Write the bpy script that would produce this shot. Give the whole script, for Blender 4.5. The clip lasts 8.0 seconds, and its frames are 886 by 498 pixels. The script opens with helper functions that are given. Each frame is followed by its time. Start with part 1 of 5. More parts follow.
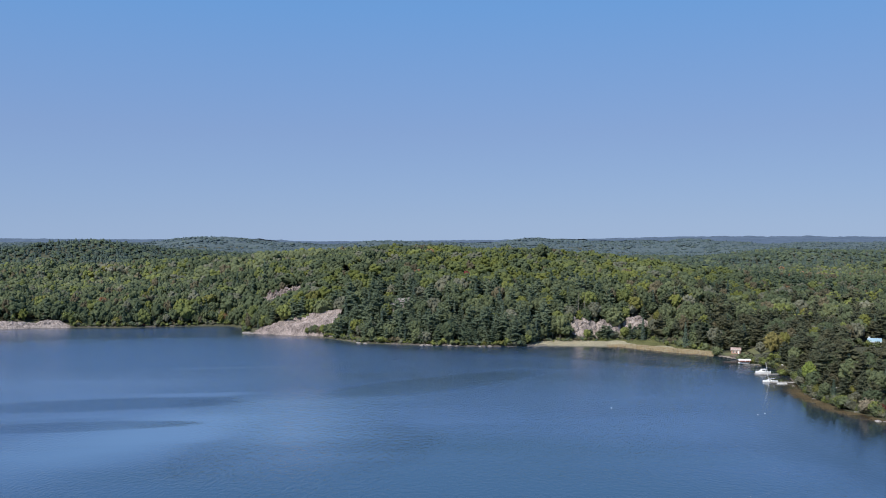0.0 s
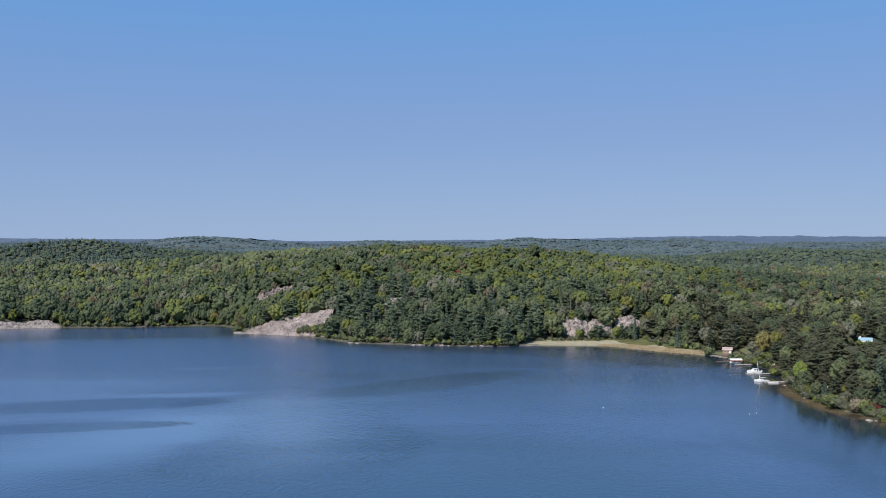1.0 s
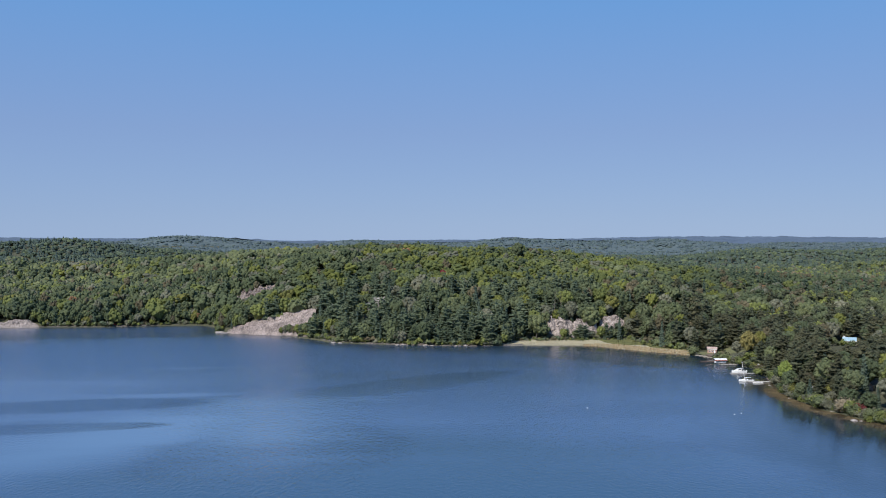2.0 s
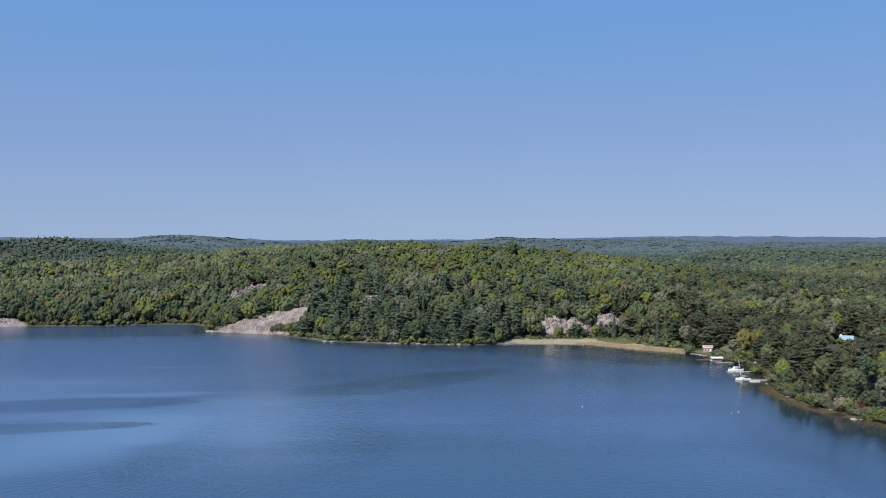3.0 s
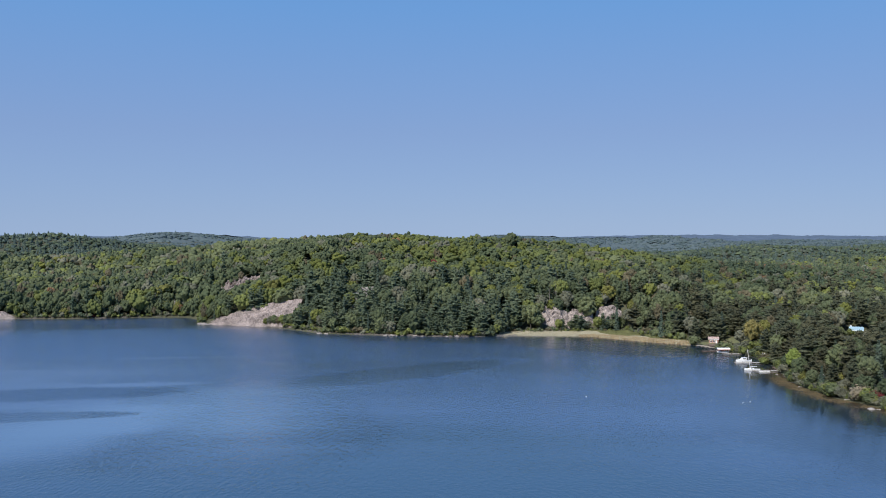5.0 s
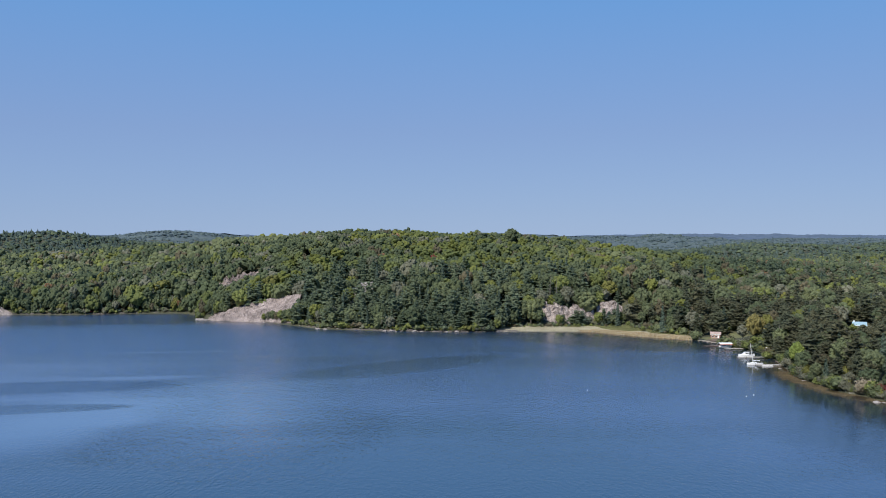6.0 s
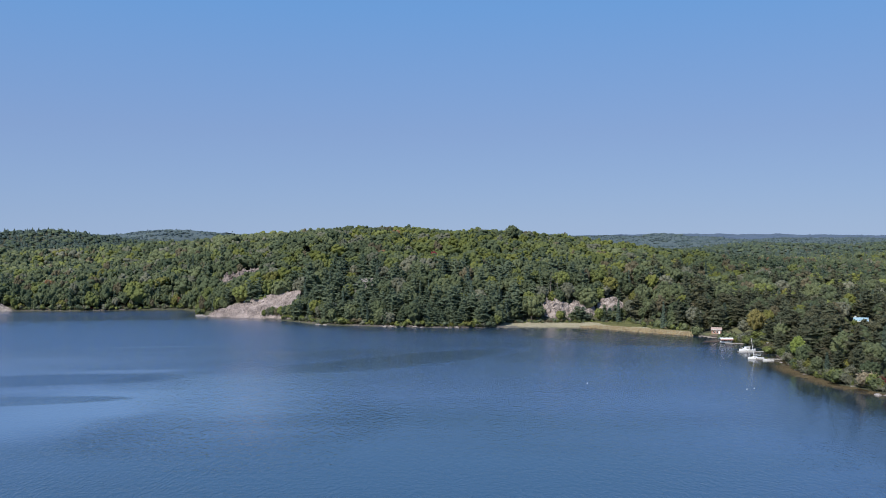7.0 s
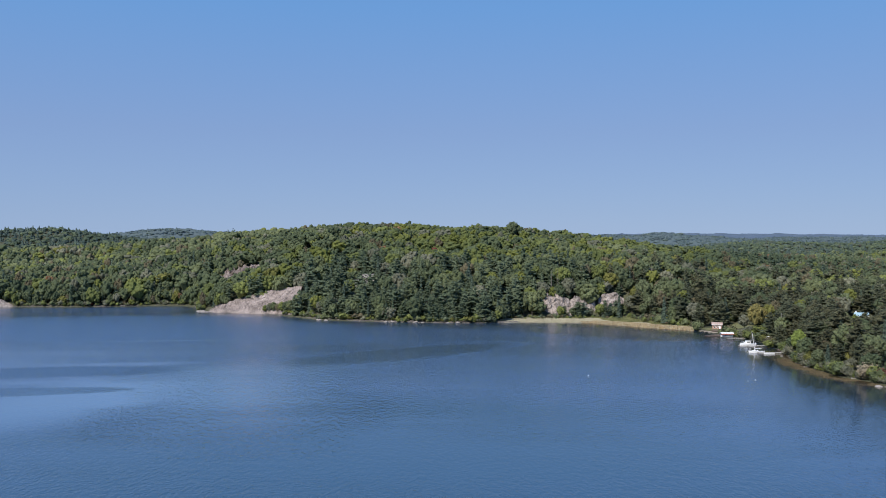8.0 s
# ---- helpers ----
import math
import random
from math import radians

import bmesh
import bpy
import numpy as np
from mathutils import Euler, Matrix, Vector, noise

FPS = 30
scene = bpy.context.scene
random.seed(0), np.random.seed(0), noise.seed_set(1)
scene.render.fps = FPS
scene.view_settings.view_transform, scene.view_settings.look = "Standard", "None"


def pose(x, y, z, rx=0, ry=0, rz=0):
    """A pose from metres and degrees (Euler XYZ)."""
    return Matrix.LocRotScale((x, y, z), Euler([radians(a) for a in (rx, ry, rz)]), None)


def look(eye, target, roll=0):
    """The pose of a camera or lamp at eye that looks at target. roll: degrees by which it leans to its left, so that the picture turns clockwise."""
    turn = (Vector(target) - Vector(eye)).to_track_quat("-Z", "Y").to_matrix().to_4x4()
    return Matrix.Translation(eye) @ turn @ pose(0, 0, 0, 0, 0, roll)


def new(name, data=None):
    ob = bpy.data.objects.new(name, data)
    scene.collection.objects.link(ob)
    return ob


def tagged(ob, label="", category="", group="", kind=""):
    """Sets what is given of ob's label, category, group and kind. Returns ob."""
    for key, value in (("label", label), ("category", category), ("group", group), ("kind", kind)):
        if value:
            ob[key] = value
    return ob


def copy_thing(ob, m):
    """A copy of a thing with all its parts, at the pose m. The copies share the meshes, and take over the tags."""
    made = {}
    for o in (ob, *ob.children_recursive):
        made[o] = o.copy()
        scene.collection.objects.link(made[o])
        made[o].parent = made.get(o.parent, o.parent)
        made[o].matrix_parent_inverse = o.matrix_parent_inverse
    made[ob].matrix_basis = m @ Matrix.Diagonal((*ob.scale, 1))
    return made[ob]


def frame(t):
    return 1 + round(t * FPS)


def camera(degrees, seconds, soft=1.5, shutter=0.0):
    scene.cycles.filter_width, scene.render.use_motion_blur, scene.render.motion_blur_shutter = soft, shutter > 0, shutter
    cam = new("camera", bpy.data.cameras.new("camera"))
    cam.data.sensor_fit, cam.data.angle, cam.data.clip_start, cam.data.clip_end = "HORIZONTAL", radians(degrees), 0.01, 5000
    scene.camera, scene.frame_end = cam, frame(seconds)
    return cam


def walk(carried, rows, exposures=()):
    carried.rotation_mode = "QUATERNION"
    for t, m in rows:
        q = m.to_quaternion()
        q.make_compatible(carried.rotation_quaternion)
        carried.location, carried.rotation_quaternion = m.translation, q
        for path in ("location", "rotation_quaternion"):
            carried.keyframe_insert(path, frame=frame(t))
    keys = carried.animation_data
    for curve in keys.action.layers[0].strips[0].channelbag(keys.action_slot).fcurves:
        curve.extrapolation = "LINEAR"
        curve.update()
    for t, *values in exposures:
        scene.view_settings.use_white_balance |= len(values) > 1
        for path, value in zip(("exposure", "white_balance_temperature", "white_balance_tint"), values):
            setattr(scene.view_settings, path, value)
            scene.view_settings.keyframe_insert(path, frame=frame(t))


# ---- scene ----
# The camera: a slow descending flight over the lake, turning a little to the right.
cam = camera(52.0, 8.0, soft=1.0)
PATH = [
    (0.0, pose(0.00, 0.00, 62.00, 89.627, 0.132, 0.000)),
    (0.5, pose(0.09, 0.15, 61.97, 89.612, 0.134, -0.432)),
    (1.0, pose(0.28, 0.70, 61.86, 89.621, 0.133, -0.478)),
    (1.5, pose(0.75, 2.39, 61.65, 89.607, 0.082, -0.937)),
    (3.0, pose(2.08, 11.40, 59.68, 89.623, 0.018, -1.777)),
    (3.5, pose(2.41, 14.83, 58.20, 89.570, 0.028, -1.792)),
    (4.0, pose(2.74, 18.62, 56.55, 89.535, 0.033, -1.800)),
    (4.5, pose(2.87, 22.80, 55.01, 89.618, 0.003, -1.853)),
    (6.0, pose(3.47, 30.38, 50.69, 89.582, -0.038, -1.848)),
    (6.5, pose(3.88, 31.27, 49.27, 89.605, -0.075, -1.786)),
    (7.0, pose(4.11, 31.39, 47.96, 89.609, -0.065, -1.762)),
    (7.5, pose(3.96, 31.29, 46.67, 89.600, -0.085, -1.733)),
    (8.0, pose(3.65, 30.99, 45.31, 89.607, -0.097, -1.757)),
]
walk(cam, PATH)

# ---- light: clear early-autumn sky, sun high over the viewer's left shoulder ----
SUN_EL, SUN_AZ = radians(43), radians(216)   # azimuth clockwise from +y
world = bpy.data.worlds.new("sky")
scene.world = world
world.use_nodes = True
wn, wl = world.node_tree.nodes, world.node_tree.links
sky = wn.new("ShaderNodeTexSky")
sky.sky_type = "NISHITA"
sky.sun_disc = False
sky.sun_elevation, sky.sun_rotation = SUN_EL, SUN_AZ
sky.altitude, sky.air_density, sky.dust_density, sky.ozone_density = 300, 1.0, 0.3, 3.0
# the clear air of the day: the band near the horizon stays a soft lavender blue instead of turning yellow
up, ramp = wn.new("ShaderNodeTexCoord"), wn.new("ShaderNodeValToRGB")
sep, air = wn.new("ShaderNodeSeparateXYZ"), wn.new("ShaderNodeMix")
wl.new(up.outputs["Generated"], sep.inputs["Vector"])
wl.new(sep.outputs["Z"], ramp.inputs["Fac"])
SKY_TONES = [(0.0, (2.72, 4.14, 6.85)), (0.035, (2.52, 3.84, 6.60)), (0.12, (2.18, 3.44, 6.40)), (0.25, (1.45, 3.40, 7.10)),
             (0.5, (0.85, 2.30, 5.60)), (1.0, (0.55, 1.60, 4.40))]
while len(ramp.color_ramp.elements) < len(SKY_TONES):
    ramp.color_ramp.elements.new(0.5)
for e, (at, tone) in zip(ramp.color_ramp.elements, SKY_TONES):
    e.position, e.color = at, (*tone, 1)
air.data_type = "RGBA"
air.inputs[0].default_value = 0.85
wl.new(sky.outputs["Color"], air.inputs[6])
wl.new(ramp.outputs["Color"], air.inputs[7])
wl.new(air.outputs[2], wn["Background"].inputs["Color"])
wn["Background"].inputs["Strength"].default_value = 0.10
sun_data = bpy.data.lights.new("sun", "SUN")
sun_data.energy, sun_data.angle, sun_data.color = 5.0, radians(0.53), (1.0, 0.95, 0.87)
sun = new("sun", sun_data)
SUN_DIR = Vector((math.sin(SUN_AZ) * math.cos(SUN_EL), math.cos(SUN_AZ) * math.cos(SUN_EL), math.sin(SUN_EL)))
sun.matrix_world = look(SUN_DIR * 1000, (0, 0, 0))
scene.view_settings.exposure = 0.0

# ---- materials ----


def nodes_of(name):
    m = bpy.data.materials.new(name)
    m.use_nodes = True
    return m, m.node_tree.nodes, m.node_tree.links


def surface(name, dark, light, scale=1.0, rough=0.8, metal=0.0, bump=0.3, fine=8.0, stretch=(1, 1, 1), random=0.0, cracks=0.0, joint_dark=0.66):
    """A rough surface with a broad and a fine variation between two colours, and relief."""
    m, n, l = nodes_of(name)
    b = n["Principled BSDF"]
    co = n.new("ShaderNodeTexCoord")
    mp = n.new("ShaderNodeMapping")
    mp.inputs["Scale"].default_value = stretch
    l.new(co.outputs["Object"], mp.inputs["Vector"])
    broad, grain = n.new("ShaderNodeTexNoise"), n.new("ShaderNodeTexNoise")
    for t, s, det in ((broad, scale, 3), (grain, scale * fine, 5)):
        t.inputs["Scale"].default_value, t.inputs["Detail"].default_value = s, det
        l.new(mp.outputs["Vector"], t.inputs["Vector"])
    mix = n.new("ShaderNodeMath")
    mix.operation = "MULTIPLY_ADD"
    l.new(grain.outputs["Fac"], mix.inputs[0])
    mix.inputs[1].default_value = 0.5
    half = n.new("ShaderNodeMath")
    half.operation = "MULTIPLY"
    half.inputs[1].default_value = 0.5
    l.new(broad.outputs["Fac"], half.inputs[0])
    l.new(half.outputs[0], mix.inputs[2])
    ramp = n.new("ShaderNodeValToRGB")
    ramp.color_ramp.elements[0].position, ramp.color_ramp.elements[1].position = 0.34, 0.66
    ramp.color_ramp.elements[0].color, ramp.color_ramp.elements[1].color = (*dark, 1), (*light, 1)
    l.new(mix.outputs[0], ramp.inputs["Fac"])
    out = ramp.outputs["Color"]
    if random:
        info, hsv = n.new("ShaderNodeObjectInfo"), n.new("ShaderNodeHueSaturation")
        rng = n.new("ShaderNodeMapRange")
        rng.inputs["To Min"].default_value, rng.inputs["To Max"].default_value = 1 - random, 1 + random
        l.new(info.outputs["Random"], rng.inputs["Value"])
        l.new(rng.outputs["Result"], hsv.inputs["Value"])
        l.new(out, hsv.inputs["Color"])
        out = hsv.outputs["Color"]
    if cracks:       # dark joints between blocks of rock
        vor, warp, joint, dim = n.new("ShaderNodeTexVoronoi"), n.new("ShaderNodeVectorMath"), n.new("ShaderNodeMapRange"), n.new("ShaderNodeHueSaturation")
        vor.feature = "DISTANCE_TO_EDGE"
        vor.inputs["Scale"].default_value = cracks
        warp.operation = "MULTIPLY_ADD"
        warp.inputs[1].default_value = (2.2, 2.2, 2.2)
        l.new(broad.outputs["Color"], warp.inputs[0])
        l.new(mp.outputs["Vector"], warp.inputs[2])
        l.new(warp.outputs["Vector"], vor.inputs["Vector"])
        for k, x in (("From Min", 0.0), ("From Max", 0.06), ("To Min", joint_dark), ("To Max", 1.0)):
            joint.inputs[k].default_value = x
        l.new(vor.outputs["Distance"], joint.inputs["Value"])
        l.new(joint.outputs["Result"], dim.inputs["Value"])
        l.new(out, dim.inputs["Color"])
        out = dim.outputs["Color"]
    l.new(out, b.inputs["Base Color"])
    b.inputs["Roughness"].default_value, b.inputs["Metallic"].default_value = rough, metal
    if bump:
        bp = n.new("ShaderNodeBump")
        bp.inputs["Strength"].default_value, bp.inputs["Distance"].default_value = bump, 0.3 / scale
        l.new(mix.outputs[0], bp.inputs["Height"])
        l.new(bp.outputs["Normal"], b.inputs["Normal"])
    return m


def foliage(name, dark, light, thin=0.40, patch=0.11, grain=0.26, own_part=0.55, twig=0.8):
    """Leaves: each clump its own tone, trees drifting in tone over some metres, twigs in relief, a little light coming through."""
    m, n, l = nodes_of(name)
    b, out = n["Principled BSDF"], n["Material Output"]
    geo, co = n.new("ShaderNodeNewGeometry"), n.new("ShaderNodeTexCoord")
    drift, leafy = n.new("ShaderNodeTexNoise"), n.new("ShaderNodeTexNoise")
    drift.inputs["Scale"].default_value, drift.inputs["Detail"].default_value = patch, 4
    leafy.inputs["Scale"].default_value, leafy.inputs["Detail"].default_value, leafy.inputs["Roughness"].default_value = twig, 4, 0.65
    info = n.new("ShaderNodeObjectInfo")
    for t in (drift, leafy):
        l.new(co.outputs["Object"], t.inputs["Vector"])
    add = n.new("ShaderNodeMath")
    add.operation = "MULTIPLY_ADD"
    add.inputs[1].default_value = grain
    l.new(geo.outputs["Random Per Island"], add.inputs[0])
    half = n.new("ShaderNodeMath")
    half.operation = "MULTIPLY_ADD"
    half.inputs[1].default_value = 0.55
    l.new(drift.outputs["Fac"], half.inputs[0])
    own = n.new("ShaderNodeMath")
    own.operation = "MULTIPLY_ADD"
    own.inputs[1].default_value, own.inputs[2].default_value = own_part, 0.07 - 0.5 * own_part
    tone, both = n.new("ShaderNodeAttribute"), n.new("ShaderNodeMath")
    tone.attribute_name = "tone"      # one value per tree in the joined woods
    both.operation = "ADD"
    l.new(info.outputs["Random"], both.inputs[0])
    l.new(tone.outputs["Fac"], both.inputs[1])
    l.new(both.outputs[0], own.inputs[0])
    l.new(own.outputs[0], half.inputs[2])
    l.new(half.outputs[0], add.inputs[2])
    ramp = n.new("ShaderNodeValToRGB")
    ramp.color_ramp.elements[0].position, ramp.color_ramp.elements[1].position = 0.1, 0.85
    ramp.color_ramp.elements[0].color, ramp.color_ramp.elements[1].color = (*dark, 1), (*light, 1)
    l.new(add.outputs[0], ramp.inputs["Fac"])
    spot, hsv = n.new("ShaderNodeMapRange"), n.new("ShaderNodeHueSaturation")
    for k, x in (("From Min", 0.32), ("From Max", 0.68), ("To Min", 0.70), ("To Max", 1.26)):
        spot.inputs[k].default_value = x
    l.new(leafy.outputs["Fac"], spot.inputs["Value"])
    l.new(spot.outputs["Result"], hsv.inputs["Value"])
    l.new(ramp.outputs["Color"], hsv.inputs["Color"])
    bp = n.new("ShaderNodeBump")
    bp.inputs["Strength"].default_value, bp.inputs["Distance"].default_value = 0.75, 0.55 / twig
    l.new(leafy.outputs["Fac"], bp.inputs["Height"])
    l.new(bp.outputs["Normal"], b.inputs["Normal"])
    l.new(hsv.outputs["Color"], b.inputs["Base Color"])
    b.inputs["Roughness"].default_value = 0.6
    b.inputs["Specular IOR Level"].default_value = 0.03
    tr, mix = n.new("ShaderNodeBsdfTranslucent"), n.new("ShaderNodeMixShader")
    mix.inputs["Fac"].default_value = thin
    l.new(hsv.outputs["Color"], tr.inputs["Color"])
    l.new(b.outputs["BSDF"], mix.inputs[1])
    l.new(tr.outputs["BSDF"], mix.inputs[2])
    l.new(mix.outputs["Shader"], out.inputs["Surface"])
    return m


# Leaf colours; the order is used by the forest below.
LEAF = [
    foliage("needles_dark", (0.105, 0.143, 0.095), (0.196, 0.239, 0.151)),        # 0 pine
    foliage("needles_blue", (0.097, 0.138, 0.109), (0.175, 0.227, 0.167)),        # 1 spruce
    foliage("leaves_deep", (0.126, 0.161, 0.090), (0.235, 0.267, 0.137)),         # 2 oak green
    foliage("leaves_green", (0.161, 0.193, 0.074), (0.276, 0.312, 0.108)),        # 3 maple green
    foliage("leaves_lime", (0.171, 0.196, 0.059), (0.276, 0.297, 0.093)),         # 4 turning lime
    foliage("leaves_yellow", (0.172, 0.180, 0.062), (0.284, 0.282, 0.092)),       # 5 yellow
    foliage("leaves_orange", (0.276, 0.174, 0.102), (0.465, 0.263, 0.146)),       # 6 orange
    foliage("leaves_red", (0.169, 0.041, 0.050), (0.317, 0.062, 0.076)),          # 7 red
    foliage("leaves_sage", (0.170, 0.182, 0.132), (0.286, 0.289, 0.210)),         # 8 grey-green
    foliage("leaves_brown", (0.145, 0.132, 0.086), (0.232, 0.207, 0.132)),        # 9 thin, browning
    foliage("needles_olive", (0.098, 0.103, 0.065), (0.167, 0.168, 0.102)),       # 10 pine with old needles
    foliage("leaves_oak_dark", (0.100, 0.132, 0.078), (0.189, 0.221, 0.121)),     # 11 dark oak
    foliage("leaves_bright_lime", (0.225, 0.290, 0.080), (0.340, 0.410, 0.125), own_part=0.1),     # 12 lime green
    foliage("leaves_pale_yellow", (0.228, 0.208, 0.086), (0.370, 0.322, 0.124), own_part=0.1),     # 13 yellow
    foliage("leaves_pale_beige", (0.306, 0.268, 0.193), (0.441, 0.380, 0.277), own_part=0.1),      # 14 pale dry leaves
    foliage("needles_deep", (0.090, 0.107, 0.071), (0.163, 0.176, 0.111)),        # 15 pine in deep green
]
# Distance haze mixed into the leaf colours: greyer for middle woods, bluer beyond.
MID_HAZE_LEAF = [foliage("dull_" + k, a, c, 0.2, 0.03, 0.15, 0.5, 0.35) for k, a, c in (
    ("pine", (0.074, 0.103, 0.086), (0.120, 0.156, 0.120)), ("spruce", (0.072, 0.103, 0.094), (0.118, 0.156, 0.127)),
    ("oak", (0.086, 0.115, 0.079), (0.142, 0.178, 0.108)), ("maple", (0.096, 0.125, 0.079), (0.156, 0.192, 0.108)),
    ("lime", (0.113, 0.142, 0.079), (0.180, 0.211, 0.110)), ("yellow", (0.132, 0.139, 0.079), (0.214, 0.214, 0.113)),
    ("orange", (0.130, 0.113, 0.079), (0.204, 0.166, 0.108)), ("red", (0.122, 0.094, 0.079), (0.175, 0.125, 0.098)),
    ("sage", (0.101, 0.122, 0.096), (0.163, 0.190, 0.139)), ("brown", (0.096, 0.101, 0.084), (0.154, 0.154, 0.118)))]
FAR_HAZE_LEAF = [foliage("far_" + k, a, c, 0.15, 0.02, 0.1, 0.3, 0.2) for k, a, c in (
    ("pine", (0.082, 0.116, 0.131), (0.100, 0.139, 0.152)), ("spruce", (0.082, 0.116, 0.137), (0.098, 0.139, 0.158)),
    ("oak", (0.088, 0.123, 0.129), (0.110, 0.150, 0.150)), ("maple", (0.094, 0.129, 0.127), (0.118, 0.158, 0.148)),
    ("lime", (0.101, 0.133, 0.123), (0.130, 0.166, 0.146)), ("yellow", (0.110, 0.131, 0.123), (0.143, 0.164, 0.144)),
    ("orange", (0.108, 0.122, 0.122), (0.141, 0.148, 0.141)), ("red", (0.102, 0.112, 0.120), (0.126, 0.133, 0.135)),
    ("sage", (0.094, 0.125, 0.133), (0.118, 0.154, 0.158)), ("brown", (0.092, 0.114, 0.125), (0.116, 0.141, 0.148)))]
# the same haze tint in the canopy sheets, bluest on the ridges
FAR_HAZE_CANOPY = surface("far_haze_canopy", (0.074, 0.104, 0.112), (0.100, 0.134, 0.136), 0.03, 0.95, bump=0.0, fine=4)
RIDGE_HAZE = surface("ridge_haze_canopy", (0.062, 0.094, 0.140), (0.100, 0.140, 0.195), 0.012, 0.95, bump=0.0, fine=3)
BARK = surface("bark", (0.05, 0.042, 0.035), (0.16, 0.14, 0.12), 1.2, 0.95, stretch=(1, 1, 0.2))
GREY_BARK = surface("grey_bark", (0.13, 0.115, 0.10), (0.27, 0.245, 0.22), 1.2, 0.9, stretch=(1, 1, 0.3))
PALE_BARK = surface("pale_bark", (0.22, 0.20, 0.18), (0.45, 0.42, 0.38), 1.2, 0.9, stretch=(1, 1, 0.3))
FLOOR = surface("forest_floor", (0.052, 0.058, 0.032), (0.105, 0.104, 0.058), 0.06, 0.95, bump=0.5, fine=14)
GRANITE = surface("granite", (0.11, 0.089, 0.082), (0.47, 0.392, 0.362), 0.2, 0.85, bump=1.0, fine=9, stretch=(1, 1, 0.6), cracks=0.24)
CLIFF = surface("cliff_granite", (0.11, 0.092, 0.084), (0.54, 0.462, 0.425), 0.45, 0.85, bump=0.7, fine=6, stretch=(1, 1, 0.7), cracks=0.42, joint_dark=0.34)
PALE_ROCK = surface("pale_rock", (0.17, 0.15, 0.14), (0.42, 0.385, 0.36), 0.5, 0.85, bump=0.6)
SHORE_ROCK = surface("shore_rock", (0.045, 0.040, 0.036), (0.18, 0.160, 0.145), 0.45, 0.85, bump=0.7)
GRASS = surface("lawn_grass", (0.10, 0.11, 0.045), (0.19, 0.19, 0.085), 0.3, 0.9, fine=20)
REED = surface("golden_reed", (0.31, 0.230, 0.125), (0.44, 0.335, 0.190), 0.15, 0.9, fine=12)
SEDGE = surface("dry_sedge", (0.36, 0.330, 0.235), (0.49, 0.450, 0.330), 0.15, 0.9, fine=12)
SEDGE_GREEN = surface("green_sedge", (0.11, 0.13, 0.05), (0.24, 0.24, 0.10), 0.15, 0.9, fine=12)
WEED = surface("brown_weed", (0.070, 0.054, 0.028), (0.165, 0.128, 0.068), 0.2, 0.9, fine=10)
SAND = surface("sandy_dirt", (0.24, 0.20, 0.15), (0.42, 0.37, 0.30), 0.4, 0.95)
WOOD = surface("grey_dock_wood", (0.34, 0.32, 0.29), (0.56, 0.53, 0.49), 0.8, 0.85, stretch=(1, 4, 4), random=0.12)
BROWN_WOOD = surface("brown_stained_wood", (0.11, 0.078, 0.060), (0.20, 0.148, 0.115), 0.8, 0.8, stretch=(1, 1, 5))
WHITE = surface("white_paint", (0.70, 0.70, 0.69), (0.84, 0.84, 0.83), 0.6, 0.45, bump=0.05)
GELCOAT = surface("white_gelcoat", (0.74, 0.74, 0.73), (0.85, 0.85, 0.84), 0.5, 0.25, bump=0.02)
RED_CANVAS = surface("faded_red_canvas", (0.36, 0.10, 0.08), (0.50, 0.17, 0.13), 1.0, 0.85)
BLUE_ROOF = surface("pale_blue_metal_roof", (0.33, 0.49, 0.58), (0.42, 0.60, 0.68), 0.5, 0.4, metal=0.2, bump=0.1)
HUT_WALL = surface("reddish_brown_boards", (0.34, 0.195, 0.16), (0.50, 0.315, 0.265), 0.6, 0.85, stretch=(1, 1, 6))
PINK_WALL = surface("pinkish_brown_wall", (0.50, 0.37, 0.32), (0.66, 0.52, 0.46), 0.6, 0.85, stretch=(1, 1, 6))
PINK_ROOF = surface("faded_pink_shingle", (0.36, 0.265, 0.235), (0.54, 0.42, 0.38), 0.9, 0.9, random=0.1)
GREY_ROOF = surface("grey_shingle", (0.10, 0.10, 0.10), (0.22, 0.21, 0.20), 0.9, 0.9, random=0.15)
METAL = surface("dull_aluminium", (0.45, 0.46, 0.47), (0.65, 0.66, 0.67), 1.0, 0.35, metal=0.9, bump=0.05)
GLASS = surface("dark_window_glass", (0.015, 0.02, 0.025), (0.03, 0.035, 0.04), 0.5, 0.05, bump=0.0)


